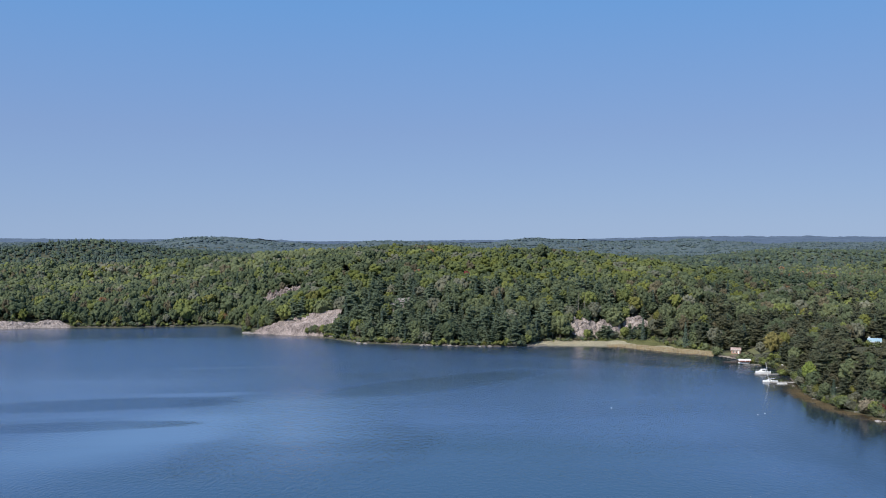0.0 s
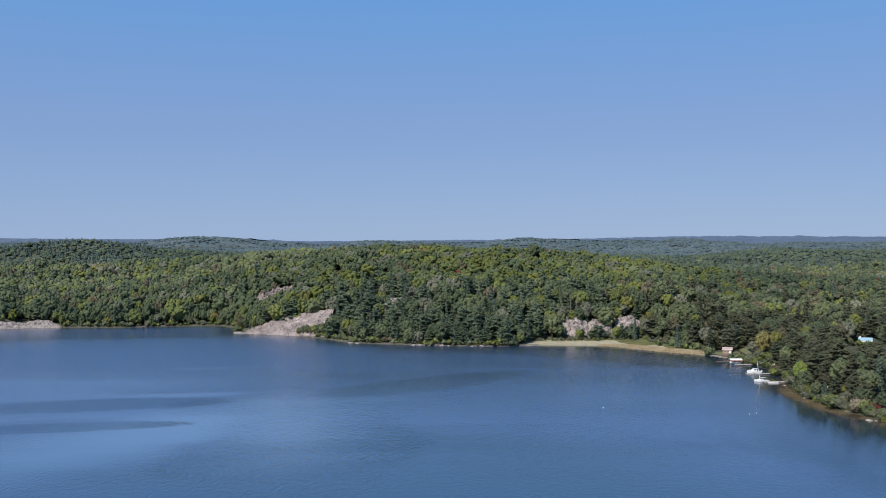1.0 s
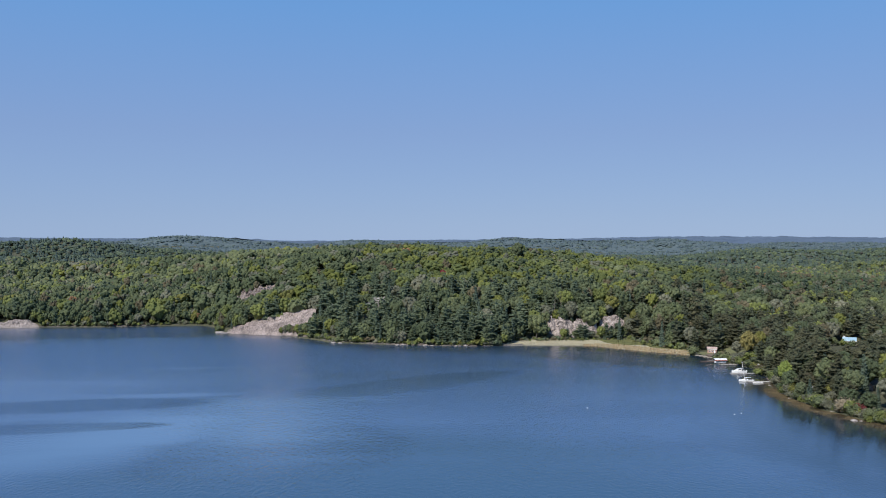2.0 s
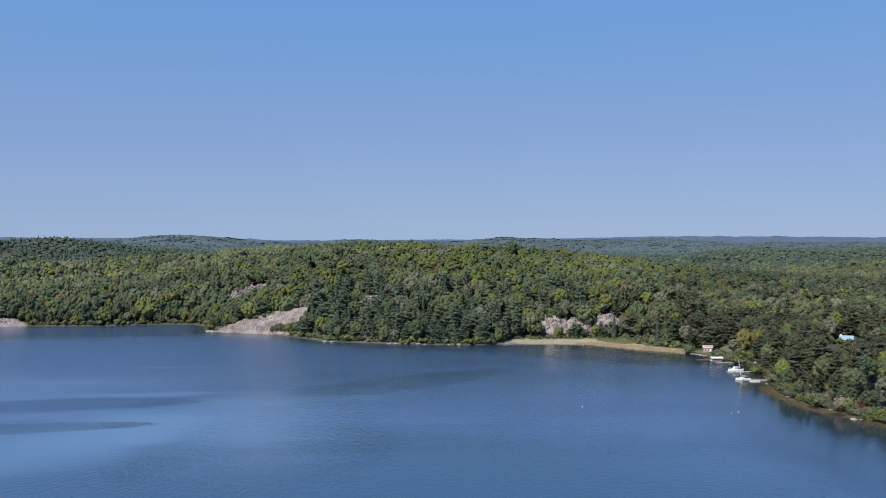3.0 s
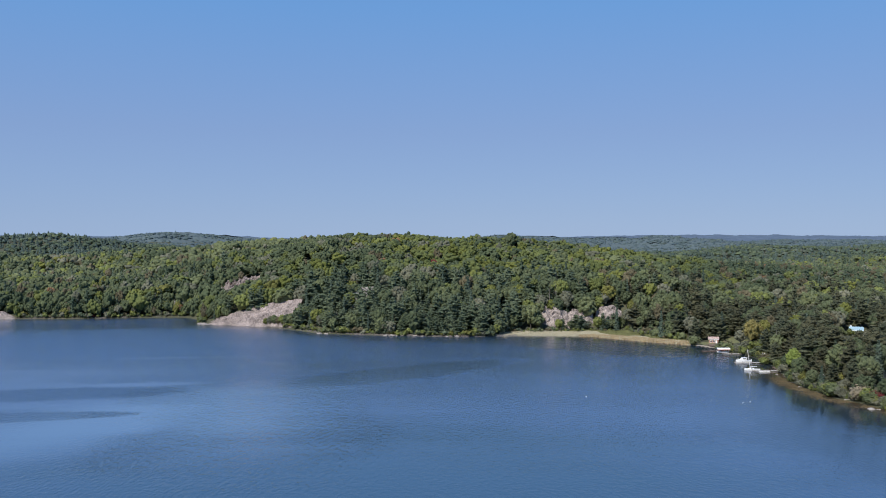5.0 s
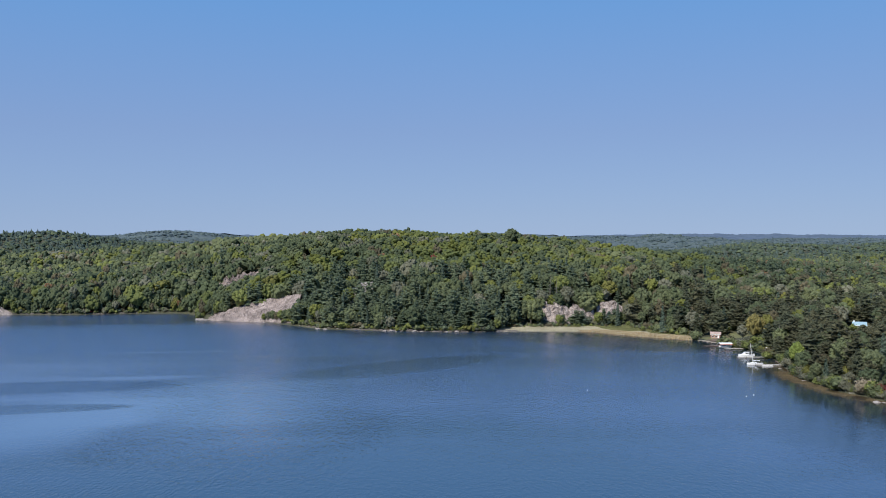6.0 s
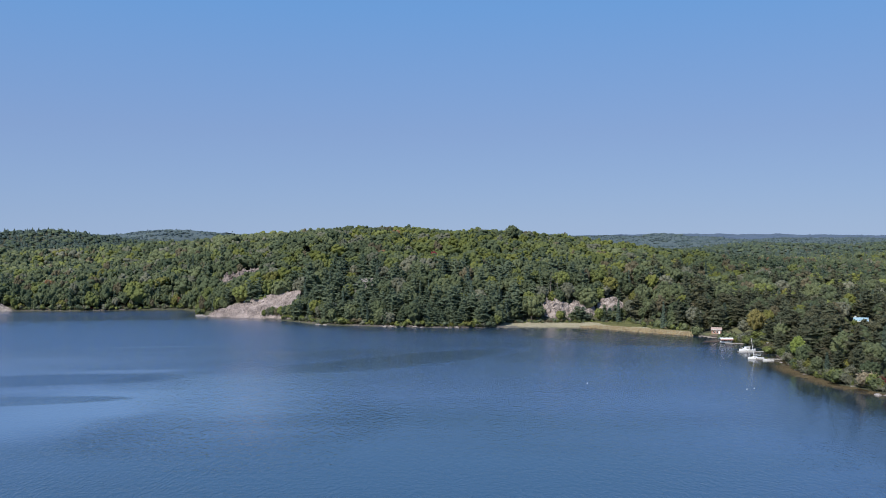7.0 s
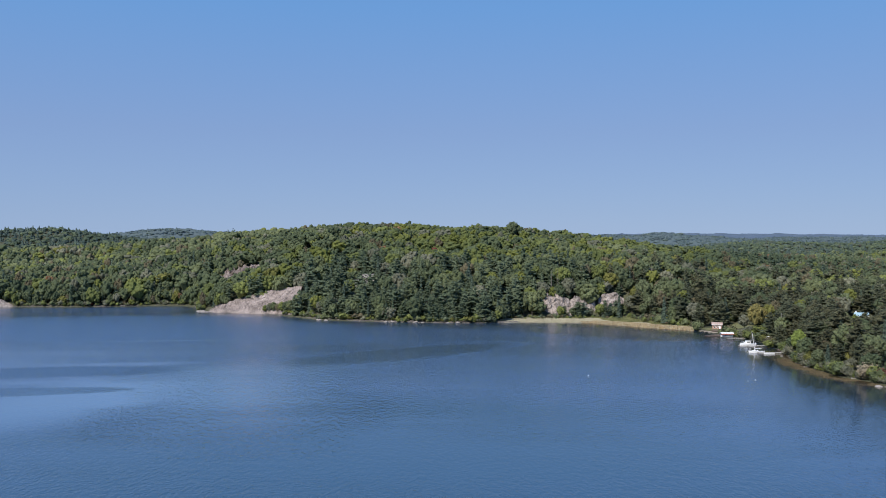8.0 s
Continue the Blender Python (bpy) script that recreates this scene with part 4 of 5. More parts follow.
# trees and bushes that stand out by colour or place
LANDING = [("leafy", 12, 156.5, 388, 0.76, 0.78), ("leafy", 13, 169, 467, 1.0, 1.0), ("leafy", 5, 177, 472, 0.95, 0.9), ("leafy", 13, 173, 470, 0.85, 0.75), ("leafy", 9, 184, 480, 0.95, 0.8),
           ("leafy", 8, 166, 474, 0.6, 0.8), ("shrub", 3, 168, 461, 1.5, 2.2), ("shrub", 2, 173, 462, 1.6, 2.2), ("shrub", 8, 164.5, 464, 1.4, 1.8),
           ("shrub", 2, 177, 466, 1.8, 2.2), ("shrub", 4, 156.5, 384, 1.1, 2.0), ("shrub", 8, 155, 379, 1.0, 1.9), ("shrub", 9, 161, 430, 1.3, 2.3), ("shrub", 5, 161.5, 423, 1.1, 1.8), ("shrub", 5, 164, 438, 1.2, 2.2)]
BY_THE_HOUSE = [("shrub", 2, 228.5, 496, 1.15, 1.6), ("shrub", 3, 232, 494.5, 1.2, 1.6), ("shrub", 2, 235.5, 493, 1.15, 1.6), ("shrub", 8, 239, 491.5, 1.2, 1.6),
                ("shrub", 3, 242.5, 490, 1.2, 1.7), ("shrub", 2, 246, 488.5, 1.25, 1.7), ("leafy", 2, 225.5, 493, 0.36, 0.5), ("pine", 10, 249, 487, 0.3, 0.5)]
EAST_BANK = [("shrub", 14, 152.8, 326, 2.0, 1.8), ("shrub", 5, 160, 356, 1.4, 1.1), ("shrub", 3, 157.5, 420, 1.2, 1.5), ("shrub", 8, 156, 343, 1.6, 1.5),
             ("shrub", 7, 155.2, 320, 1.5, 1.4), ("shrub", 4, 155, 312, 1.3, 1.6), ("shrub", 5, 152.5, 338, 1.0, 0.9)]
EAST_GROVE = [("pine", 10, 166, 393, 0.9, 1.25), ("pine", 10, 172, 385, 1.0, 1.35), ("leafy", 11, 177, 378, 1.02, 1.1), ("pine", 10, 182, 371, 0.98, 1.3),
              ("leafy", 11, 187, 381, 1.05, 1.15), ("pine", 15, 168, 405, 0.9, 1.2), ("pine", 10, 176, 398, 0.95, 1.25), ("leafy", 2, 167, 429, 0.85, 0.9)]
AUTUMN = [("leafy", 7, 201, 652, 0.8, 0.7), ("leafy", 7, 374, 767, 0.8, 0.7), ("leafy", 6, -165, 687, 0.5, 0.6), ("leafy", 6, -155, 686, 0.52, 0.65),
          ("leafy", 5, -176, 690, 0.55, 0.7), ("leafy", 7, 17, 652, 0.85, 0.6), ("leafy", 9, 181, 531, 0.8, 0.8), ("leafy", 9, 162, 545, 0.7, 0.8),
          ("shrub", 5, 20, 545, 1.1, 1.2), ("shrub", 5, 25, 544.5, 1.0, 1.2)]


def on_slope(t):
    """True for a tree that would stand on the bare granite slope."""
    return -136 < t.x < -67 and 607 - max(0.0, t.x + 92) * 0.77 + 3 < t.y < 637.5 - (t.x + 134) * 0.38


def on_lawn(t):
    """True for a tree or bush that would stand on the lawn beside the boathouse."""
    return 150 < t.x < 173 and 476 < t.y < 501


near = [t for t in near if t in fore or not on_slope(t) and not on_lawn(t)]
near_bushes = [t for t in near_bushes if not on_lawn(t)]
for stand in (LANDING, BY_THE_HOUSE, EAST_BANK, EAST_GROVE, AUTUMN):
    near += [grown(*row) for row in stand]
near.sort(key=lambda t: (t.kind != "shrub", shore_rank(t), float(shore_distance(t.x, t.y))))
picked, rest, count = [], [], {}
for t in near:
    k = "leafy" if t.kind == "leafy" else "needle"
    count[k] = count.get(k, 0) + 1
    (picked if count[k] <= 290 else rest).append(t)
for t in picked:
    single(t, " on the east bank" if t.x > 135 and t.y < 530 else " on the wooded lake shore")
single(crest_tree, " standing out on the hill crest")
for t in near_bushes[-150:]:
    single(t, " at the water's edge")
woods("shore_bushes", near_bushes[:-150], 1, "mixed green and yellowing bushes along the water's edge")
foot = np.random.RandomState(77)
low = []
for x, y in [*zip(foot.uniform(74, 172, 110), foot.uniform(564, 575, 110)), *zip(foot.uniform(132, 186, 130), foot.uniform(511, 562, 130)), *zip(foot.uniform(58, 80, 34), foot.uniform(563.5, 577, 34)), *zip(foot.uniform(-342, -284, 16), foot.uniform(668, 676, 16))]:
    if y < 563 and float(shore_distance(x, y)) < 13:
        continue
    t = Tree()
    t.kind, t.shape, t.leaf, t.tone = "shrub", foot.randint(4), (2, 3, 2, 8, 3, 0, 9)[foot.randint(7)], foot.uniform(-0.5, 0.5)
    t.x, t.y, t.z, t.turn = x, y, float(ground(x, y)), foot.uniform(0, 6)
    t.size = foot.uniform(0.35, 0.95) if x < 136 and y > 563 else foot.uniform(0.6, 1.4) * (1 if y > 563 else 1.25)
    t.wide = t.size * 1.1
    low.append(t)
woods("marsh_bushes", low, 1, "green bushes between the marsh and the cliffs")
woods("near_woods", rest + bank, 1, "mixed pines and leafy trees covering the near hillside")
woods("hillside_woods", [t for t in slope if t.y >= 775], 3, "green leafy trees on the back of the hill")
woods("hillside_woods", [t for t in slope if t.y < 775], 2, "green and yellowing leafy trees covering the hill")
woods("middle_woods", mid, 3, "mixed forest of leafy trees and pines behind the hill")
woods("distant_woods", [t for t in wide if t.y < 1850], 4, "dark mixed forest on distant low hills, some haze in its leaf colours", MID_HAZE_LEAF)
woods("distant_woods", [t for t in wide if t.y >= 1850], 4, "forest on far low hills with blue haze put into its leaf colours", FAR_HAZE_LEAF)


def canopy(name, y0, y1, rows, over, mat, label):
    """The closed roof of leaves of the farthest woods, as one uneven sheet."""
    rx, ry = np.meshgrid(np.linspace(-2700, 2700, 260), np.linspace(y0, y1, rows), indexing="ij")
    rz = ground(rx, ry) + over + 1.6 * waves(rx, ry, 70, 71) + 1.6 * np.random.RandomState(72).uniform(-1, 1, rx.shape)
    tagged(new(name, mesh_of(name, np.stack([rx.ravel(), ry.ravel(), rz.ravel()], 1), grid_faces(260, rows), mat)), label, "backdrop", kind="structure")


canopy("backdrop_woods", 1850, 2650, 40, 2.2, FAR_HAZE_CANOPY, "closed canopy of far woods with haze put into its blue-green colour")
canopy("backdrop", 2630, 4600, 80, 5, RIDGE_HAZE, "forest canopy on the farthest ridges, blued with painted haze")
stems("tree_trunks", rest, "thin dark trunks among the near woods")

# ---- bare rock ----


def crag(p, size, seed):
    """Broken rock relief at a point, about -1 to 1."""
    q = Vector(p) / size + Vector((seed * 7.3, seed * 3.1, seed * 5.7))
    a = noise.fractal(q, 0.9, 2.1, 4)
    b = abs(noise.noise(q * 1.7)) * 1.6 - 0.5
    return 0.6 * a - 0.5 * b


def rock_face(name, base, crest, label, seed, nu=60, nv=24, bulge=0.75, rough=1.2, size=5.0, mat=None, kind="", blocks=1.0):
    """A rock face between a foot line and a crest line, each given by a few corners; it runs on behind the crest into the hill."""
    def along(line, u):
        line = [Vector(p) for p in line]
        k = u * (len(line) - 1)
        i = min(int(k), len(line) - 2)
        return line[i].lerp(line[i + 1], k - i)
    bm = bmesh.new()
    rows = []
    for i in range(nu + 1):
        u = i / nu
        lo, hi = along(base, u), along(crest, u)
        back = (hi - lo)
        back.z = 0
        row = []
        fade = min(1.0, u * 8, (1 - u) * 8)
        for j in range(nv + 1):
            v = j / nv * 1.35
            if v <= 1:
                p = lo + Vector((back.x, back.y, 0)) * v
                p.z = lo.z + (hi.z - lo.z) * v ** bulge
            else:
                p = hi + Vector((back.x, back.y, 0)) * (v - 1) * 1.2
                p.z = hi.z - (v - 1) * (hi.z - lo.z) * 0.9
            w = crag(p, size, seed) + 0.45 * crag(p, size * 0.3, seed + 1)
            q = p + Vector((noise.noise(p / 3), noise.noise(p / 3 + Vector((9, 0, 0))), noise.noise(p / 3 + Vector((0, 9, 0))))) * 1.6
            w = (1 - 0.45 * blocks) * w + blocks * (0.6 * noise.cell(q / (size * 0.75)) + 0.3 * noise.cell(q / (size * 0.33)))      # blocks broken off along joints
            out = Vector((back.x, back.y, 0)).normalized() * -0.7 + Vector((0, 0, 0.7))
            p = p + out * (w * rough * fade * min(1.0, v * 5))
            # ledges
            p.z += 0.25 * rough * fade * math.sin(p.z * 1.9 + 3 * noise.noise(p / 9))
            row.append(p)
        row.insert(0, lo + Vector((0, 0, -3)))
        row.append(row[-1] + Vector((back.x, back.y, 0)) * 0.1 + Vector((0, 0, -6)))
        rows.append(row)
    loft(bm, rows, close=True, caps=True)
    bmesh.ops.recalc_face_normals(bm, faces=bm.faces)
    me = bpy.data.meshes.new(name)
    bm.to_mesh(me)
    bm.free()
    me.materials.append(mat or GRANITE)
    return tagged(new(name, me), label, "rock", kind=kind)


def G(x, y):
    return float(ground(x, y))


def boulder_mesh(seed, mat):
    r = random.Random(seed)
    bm = bmesh.new()
    bmesh.ops.create_icosphere(bm, subdivisions=2, radius=1.0)
    for v in bm.verts:
        p = v.co.copy()
        v.co = p * (1 + 0.32 * crag(p, 0.9, seed)) * 1.0
        v.co.x *= 1.25
        v.co.z *= 0.62
    me = bpy.data.meshes.new("boulder")
    bm.to_mesh(me)
    bm.free()
    me.materials.append(mat)
    return me


rock_face("rock_slope", [(-134, 629, 0), (-125, 620.5, 0), (-110, 613, 0), (-92, 607, 0), (-70, 590, 0.3)],
          [(-134, 636, 0.8), (-123, 634, 4.6), (-105, 628, 10.4), (-87, 620, 14.8), (-68, 611, 18.0)],
          "bare pinkish grey granite slope falling into the lake", 3, 150, 60, 0.8, 1.15, 4.5, blocks=0.4)
rock_face("rock_ledge", [(-142, 690, 17), (-129, 685, 19), (-116, 684, 20.5), (-103, 689, 23)], [(-140, 696, 23), (-128, 692, 27.0), (-115, 691, 28.6), (-102, 697, 31)],
          "weathered grey rock ledge high on the wooded hill", 5, 80, 30, 0.7, 1.6, 2.8)
rock_face("rock_ledge", [(-40, 606, 17.5), (-29, 605, 18), (-17, 606, 18)], [(-39, 610, 23.0), (-29, 610, 25.4), (-18, 611, 25.6)],
          "small pale rock ledge among pines on the point", 6, 40, 20, 0.6, 0.7, 2.4, PALE_ROCK, blocks=0.3)
rock_face("rock_ledge", [(-62, 604, 17), (-57, 603, 17)], [(-62, 606, 20), (-57, 606, 21)],
          "small pale rock ledge among pines on the point", 7, 16, 8, 0.6, 0.4, 2.0, PALE_ROCK, blocks=0.0)
for k, (x0, x1, y0, zt) in enumerate(((79.5, 97.5, 577, 14.8), (95, 101, 575.5, 7.5), (97, 113.5, 577.5, 13.2), (115.5, 131.5, 579, 15.2), (145, 150, 580, 13.5), (162, 166.5, 581, 14), (173.5, 177.5, 581, 14))):
    xm = (x0 + x1) / 2
    rock_face("cliff", [(x0, y0 + 2, 0.2), (xm, y0 - 1, 0.2), (x1, y0 + 2, 0.2)],
              [(x0, y0 + 5, zt * 0.72), (x0 * 0.75 + x1 * 0.25, y0 + 4, zt), (xm, y0 + 5, zt * 0.94), (x0 * 0.3 + x1 * 0.7, y0 + 4.5, zt * 0.97), (x1, y0 + 5, zt * 0.76)],
              "pinkish grey broken granite cliff behind the marsh", 11 + k, 52, 32, 0.5, 1.15, 4.2, CLIFF, blocks=0.9)
rock_face("rock_bank", [(-345, 659, 0), (-318, 660.5, 0), (-298, 668, 0), (-276, 671.5, 0)],
          [(-345, 665, 5.2), (-331, 666, 6.4), (-318, 667, 5.4), (-309, 668.5, 4.8), (-301, 671, 3.6), (-293, 673, 6.2), (-285, 674.5, 5.2), (-277, 676, 0.9)],
          "low pale granite bank at the foot of the woods", 21, 140, 18, 0.5, 1.1, 4.0, CLIFF, blocks=0.5)

for a, b in ((1, 5), (4, 9), (9, 12), (11, 16)):
    foot = [(x, y - 0.4, -0.1) for x, y in SHORE[a:b]]
    rim = [(x + 0.4, y + 1.6, 0.75) for x, y in SHORE[a:b]]
    rock_face("rock_bank", foot, rim, "low broken granite rim along the waterline", 30 + a, 140, 6, 0.6, 0.6, 1.8, SHORE_ROCK)

BOULDERS = [boulder_mesh(s, PALE_ROCK) for s in range(5)]
RIM = [boulder_mesh(s, SHORE_ROCK) for s in range(5)]
rng = random.Random(12)


def boulder(x, y, s, label="pale granite boulder at the waterline", shapes=BOULDERS):
    ob = tagged(new("boulder", shapes[rng.randrange(5)]), label, "boulder", "boulders on the shore")
    ob.matrix_basis = pose(x, y, max(G(x, y), -0.15) + 0.05 * s, rng.uniform(-12, 12), rng.uniform(-12, 12), rng.uniform(0, 360)) @ Matrix.Diagonal((s, s, s * rng.uniform(0.7, 1.1), 1))
    return ob


# big ones that stand out, then a rim of smaller ones along the far shore
for x, y, s in ((-137.5, 629.5, 2.8), (-134.5, 627, 2.6), (-131.5, 625, 1.8), (-52, 563, 2.4), (-48, 561, 1.7), (-13, 550, 2.3), (-9, 549, 1.9), (-6, 548.5, 1.3), (4, 547, 1.8),
                (8, 546, 1.3), (22, 543.5, 1.5), (28, 543, 1.7), (150.4, 313.6, 1.6), (152.6, 313, 1.0), (153.5, 389, 1.0), (151, 391.5, 0.9), (154.8, 387, 0.7)):
    boulder(x, y, s * 0.68)
for (ax, ay), (bx, by) in zip(SHORE[0:14], SHORE[1:15]):
    n = int(math.hypot(bx - ax, by - ay) / 1.7)
    for k in range(n):
        f = (k + rng.random()) / n
        if rng.random() < 0.6:
            boulder(ax + (bx - ax) * f + rng.uniform(-0.8, 0.8), ay + (by - ay) * f + rng.uniform(-0.2, 1.0), rng.uniform(0.25, 0.75), "grey weathered boulder at the waterline", RIM if rng.random() < 0.8 else BOULDERS)

# ---- marsh, reeds, lawn ----


def tufts(name, places, height, width, mats, label, category, seed, sway=0.22):
    """Blades of sedge or reed in one mesh: bent narrow leaves standing in tufts."""
    r = np.random.RandomState(seed)
    P = np.array(places)
    n = len(P)
    a = r.uniform(0, math.tau, n)
    h = height * r.uniform(0.75, 1.1, n)
    w = width * r.uniform(0.6, 1.3, n)
    u = np.stack([np.cos(a), np.sin(a), 0 * a], 1) * w[:, None]
    lean = r.normal(0, sway, (n, 3)) * h[:, None] * (1, 1, 0)
    up = np.stack([0 * h, 0 * h, h], 1)
    q = np.stack([P - u, P + u, P + u * 0.7 + up * 0.6 + lean * 0.4, P - u * 0.7 + up * 0.6 + lean * 0.4, P + up + lean], 1).reshape(-1, 3)
    k = np.arange(n)[:, None] * 5
    f = np.concatenate([k + (0, 1, 2), k + (0, 2, 3), k + (3, 2, 4)], 1).reshape(-1, 3)
    idx = np.repeat(r.randint(0, len(mats), n), 3)
    return tagged(new(name, mesh_of(name, q, f, mats, idx)), label, category, kind="stuff")


rs = np.random.RandomState(31)
mx, my = rs.uniform(52, 160, 110000), rs.uniform(488, 580, 110000)
md = shore_distance(mx, my)
wet = marsh_mask(mx, my)
fringe = (md > -0.9) & (md < 3.2) & (mx > 54) & (mx < 148) & (my > 494)
inner = (ground(mx, my) < 1.1) & (mx < 151) & (md > 1.5) & (md < 36) & (wet > 0.28)
sel = (inner | fringe)
mx, my, md = mx[sel], my[sel], md[sel]
mz = np.maximum(ground(mx, my), -0.2)
green = (waves(mx, my, 26, 8) + (mx - 118) / 22 + (md - 12) / 9) > 0.55
pts = np.stack([mx, my, mz], 1)
tall = (md < 3 + 8 * np.clip((mx - 100) / 20, 0, 1)) & (mx > 98)
tufts("dry_sedge", pts[~green & ~tall], 0.42, 0.17, [SEDGE, SEDGE], "straw-coloured sedge covering the marsh", "sedge", 1)
tufts("green_sedge", pts[green & ~tall], 0.9, 0.2, [SEDGE_GREEN], "olive green sedge behind the reeds", "sedge", 2)
tufts("reeds", pts[tall], 0.8, 0.38, [REED, REED, SEDGE], "tall golden reeds along the marsh edge", "reeds", 3, 0.25)
marsh_x, marsh_y = np.meshgrid(np.linspace(46, 160, 58), np.linspace(486, 584, 50), indexing="ij")
mdg = shore_distance(marsh_x, marsh_y)
keep = (ground(marsh_x, marsh_y) < 1.1) & (marsh_x < 146) & (mdg > 0.4) & (mdg < 38) & (marsh_mask(marsh_x, marsh_y) > 0.25)
gf = grid_faces(58, 50)
gf = gf[keep.ravel()[gf].all(1)]
marsh = new("marsh", mesh_of("marsh", np.stack([marsh_x.ravel(), marsh_y.ravel(), ground(marsh_x, marsh_y).ravel() + 0.12], 1), gf, SEDGE, smooth=True))
tagged(marsh, "flat straw-coloured marsh between lake and cliffs", "marsh", kind="structure")

# brown weed in the shallows of the east bank
k = rs.uniform(0, 1, 17000)
line = SHORE[22:27]
seg = np.minimum((k * 4).astype(int), 3)
fr = k * 4 - seg
wx_ = line[seg, 0] + (line[seg + 1, 0] - line[seg, 0]) * fr + rs.normal(-2.6, 2.4, len(k))
wy_ = line[seg, 1] + (line[seg + 1, 1] - line[seg, 1]) * fr + rs.normal(-0.6, 1.5, len(k))
wd = shore_distance(wx_, wy_)
ok = (wd < 1.0) & (wd > -8.5) & (waves(wx_, wy_, 14, 4) > -0.5)
wp = np.stack([wx_[ok], wy_[ok], np.full(ok.sum(), -0.12)], 1)
tufts("water_weed", wp, 0.26, 0.16, [WEED], "brown weed standing in the shallow water", "water weed", 5)

lx, ly = np.meshgrid(np.linspace(151, 184, 24), np.linspace(484, 512, 22), indexing="ij")
ld = shore_distance(lx, ly)
gf = grid_faces(24, 22)
okl = ((ld > 1.2) & (((lx - 167) / 15) ** 2 + ((ly - 498) / 12) ** 2 < 1)).ravel()
gf = gf[okl[gf].all(1)]
lawn = new("lawn", mesh_of("lawn", np.stack([lx.ravel(), ly.ravel(), ground(lx, ly).ravel() + 0.08], 1), gf, GRASS, smooth=True))
tagged(lawn, "short yellowing lawn by the boathouse", "lawn", kind="structure")
bx_, by_ = np.meshgrid(np.linspace(150, 172, 20), np.linspace(482, 498, 14), indexing="ij")
bd = shore_distance(bx_, by_)
gf = grid_faces(20, 14)
okb = ((bd > -0.6) & (bd < 3.4)).ravel()
gf = gf[okb[gf].all(1)]
beach = new("beach", mesh_of("beach", np.stack([bx_.ravel(), by_.ravel(), ground(bx_, by_).ravel() + 0.16], 1), gf, SAND, smooth=True))
tagged(beach, "narrow strip of pale sand below the lawn", "beach", kind="structure")

# ---- buildings ----


def gable_house(name, place, turn, label, category, L, W, H, rise, wall_mat, roof_mat, over=0.5, windows=(), door=None, chimney=None, ribs=0, strips=0):
    """A house with its ridge along x: walls, two roof slopes, windows and door on the front (-y)."""
    ob = thing(name, place, label, category, turn)
    bm = bmesh.new()
    h, w = L / 2, W / 2
    prof = [(-w, -0.6), (w, -0.6), (w, H), (0, H + rise), (-w, H)]
    loft(bm, [[(x, y, z) for y, z in prof] for x in (-h, h)])
    bmesh.ops.recalc_face_normals(bm, faces=bm.faces)
    part("wall", bm, wall_mat, ob)
    t = 0.14
    for side in (-1, 1):
        bm = bmesh.new()
        slope = rise / w
        eave = (side * (w + over), H - over * slope)
        ring = [(eave[0], eave[1] + 0.03), (0, H + rise + 0.03), (0, H + rise + 0.03 + t), (eave[0], eave[1] + 0.03 + t)]
        loft(bm, [[(x, y, z) for y, z in ring] for x in (-h - over, h + over)])
        bmesh.ops.recalc_face_normals(bm, faces=bm.faces)
        roof = part("roof", bm, roof_mat, ob)
        for k in range(ribs):
            bm = bmesh.new()
            x = -h - over + 0.1 + k * (L + 2 * over - 0.2) / (ribs - 1)
            loft(bm, [[(x - 0.03, y, z + t - 0.01), (x + 0.03, y, z + t - 0.01), (x + 0.03, y, z + t + 0.05), (x - 0.03, y, z + t + 0.05)] for y, z in (ring[0], ring[1])])
            bmesh.ops.recalc_face_normals(bm, faces=bm.faces)
            part("roof_seam", bm, roof_mat, roof)
        for k in range(strips):
            f0 = k / strips
            bm = bmesh.new()
            y0, z0 = eave[0] * (1 - f0), eave[1] + (H + rise - eave[1]) * f0
            y1, z1 = eave[0] * (1 - f0 - 1 / strips), eave[1] + (H + rise - eave[1]) * (f0 + 1 / strips)
            loft(bm, [[(x, y0, z0 + t + 0.04), (x, y0, z0 + t + 0.1), (x, y1, z1 + t + 0.06), (x, y1, z1 + t + 0.04)] for x in (-h - over, h + over)])
            bmesh.ops.recalc_face_normals(bm, faces=bm.faces)
            part("shingle_course", bm, roof_mat, roof)
    bm = box(bmesh.new(), -h - over, h + over, -w - over - 0.04, -w - over, H - over * rise / w - 0.1, H - over * rise / w + 0.16)
    part("fascia", bm, WHITE, ob, "white fascia board")
    for x, z, ww, hh in windows:
        win = part("window", box(bmesh.new(), x - ww / 2, x + ww / 2, -w - 0.05, -w - 0.01, z, z + hh), GLASS, ob, "dark window with white frame")
        for f in ((x - ww / 2 - 0.08, x - ww / 2, z - 0.08, z + hh + 0.08), (x + ww / 2, x + ww / 2 + 0.08, z - 0.08, z + hh + 0.08),
                  (x - ww / 2, x + ww / 2, z + hh, z + hh + 0.08), (x - ww / 2, x + ww / 2, z - 0.1, z), (x - 0.03, x + 0.03, z, z + hh)):
            part("window_frame", box(bmesh.new(), f[0], f[1], -w - 0.09, -w - 0.02, f[2], f[3]), WHITE, win)
    if door:
        x, ww, hh = door
        d = part("door", box(bmesh.new(), x - ww / 2, x + ww / 2, -w - 0.06, -w - 0.01, 0.05, hh, 0.01), WHITE, ob, "white door")
        part("door_handle", rod(bmesh.new(), (x + ww * 0.38, -w - 0.12, 1.0), (x + ww * 0.38, -w - 0.05, 1.0), 0.03), METAL, d)
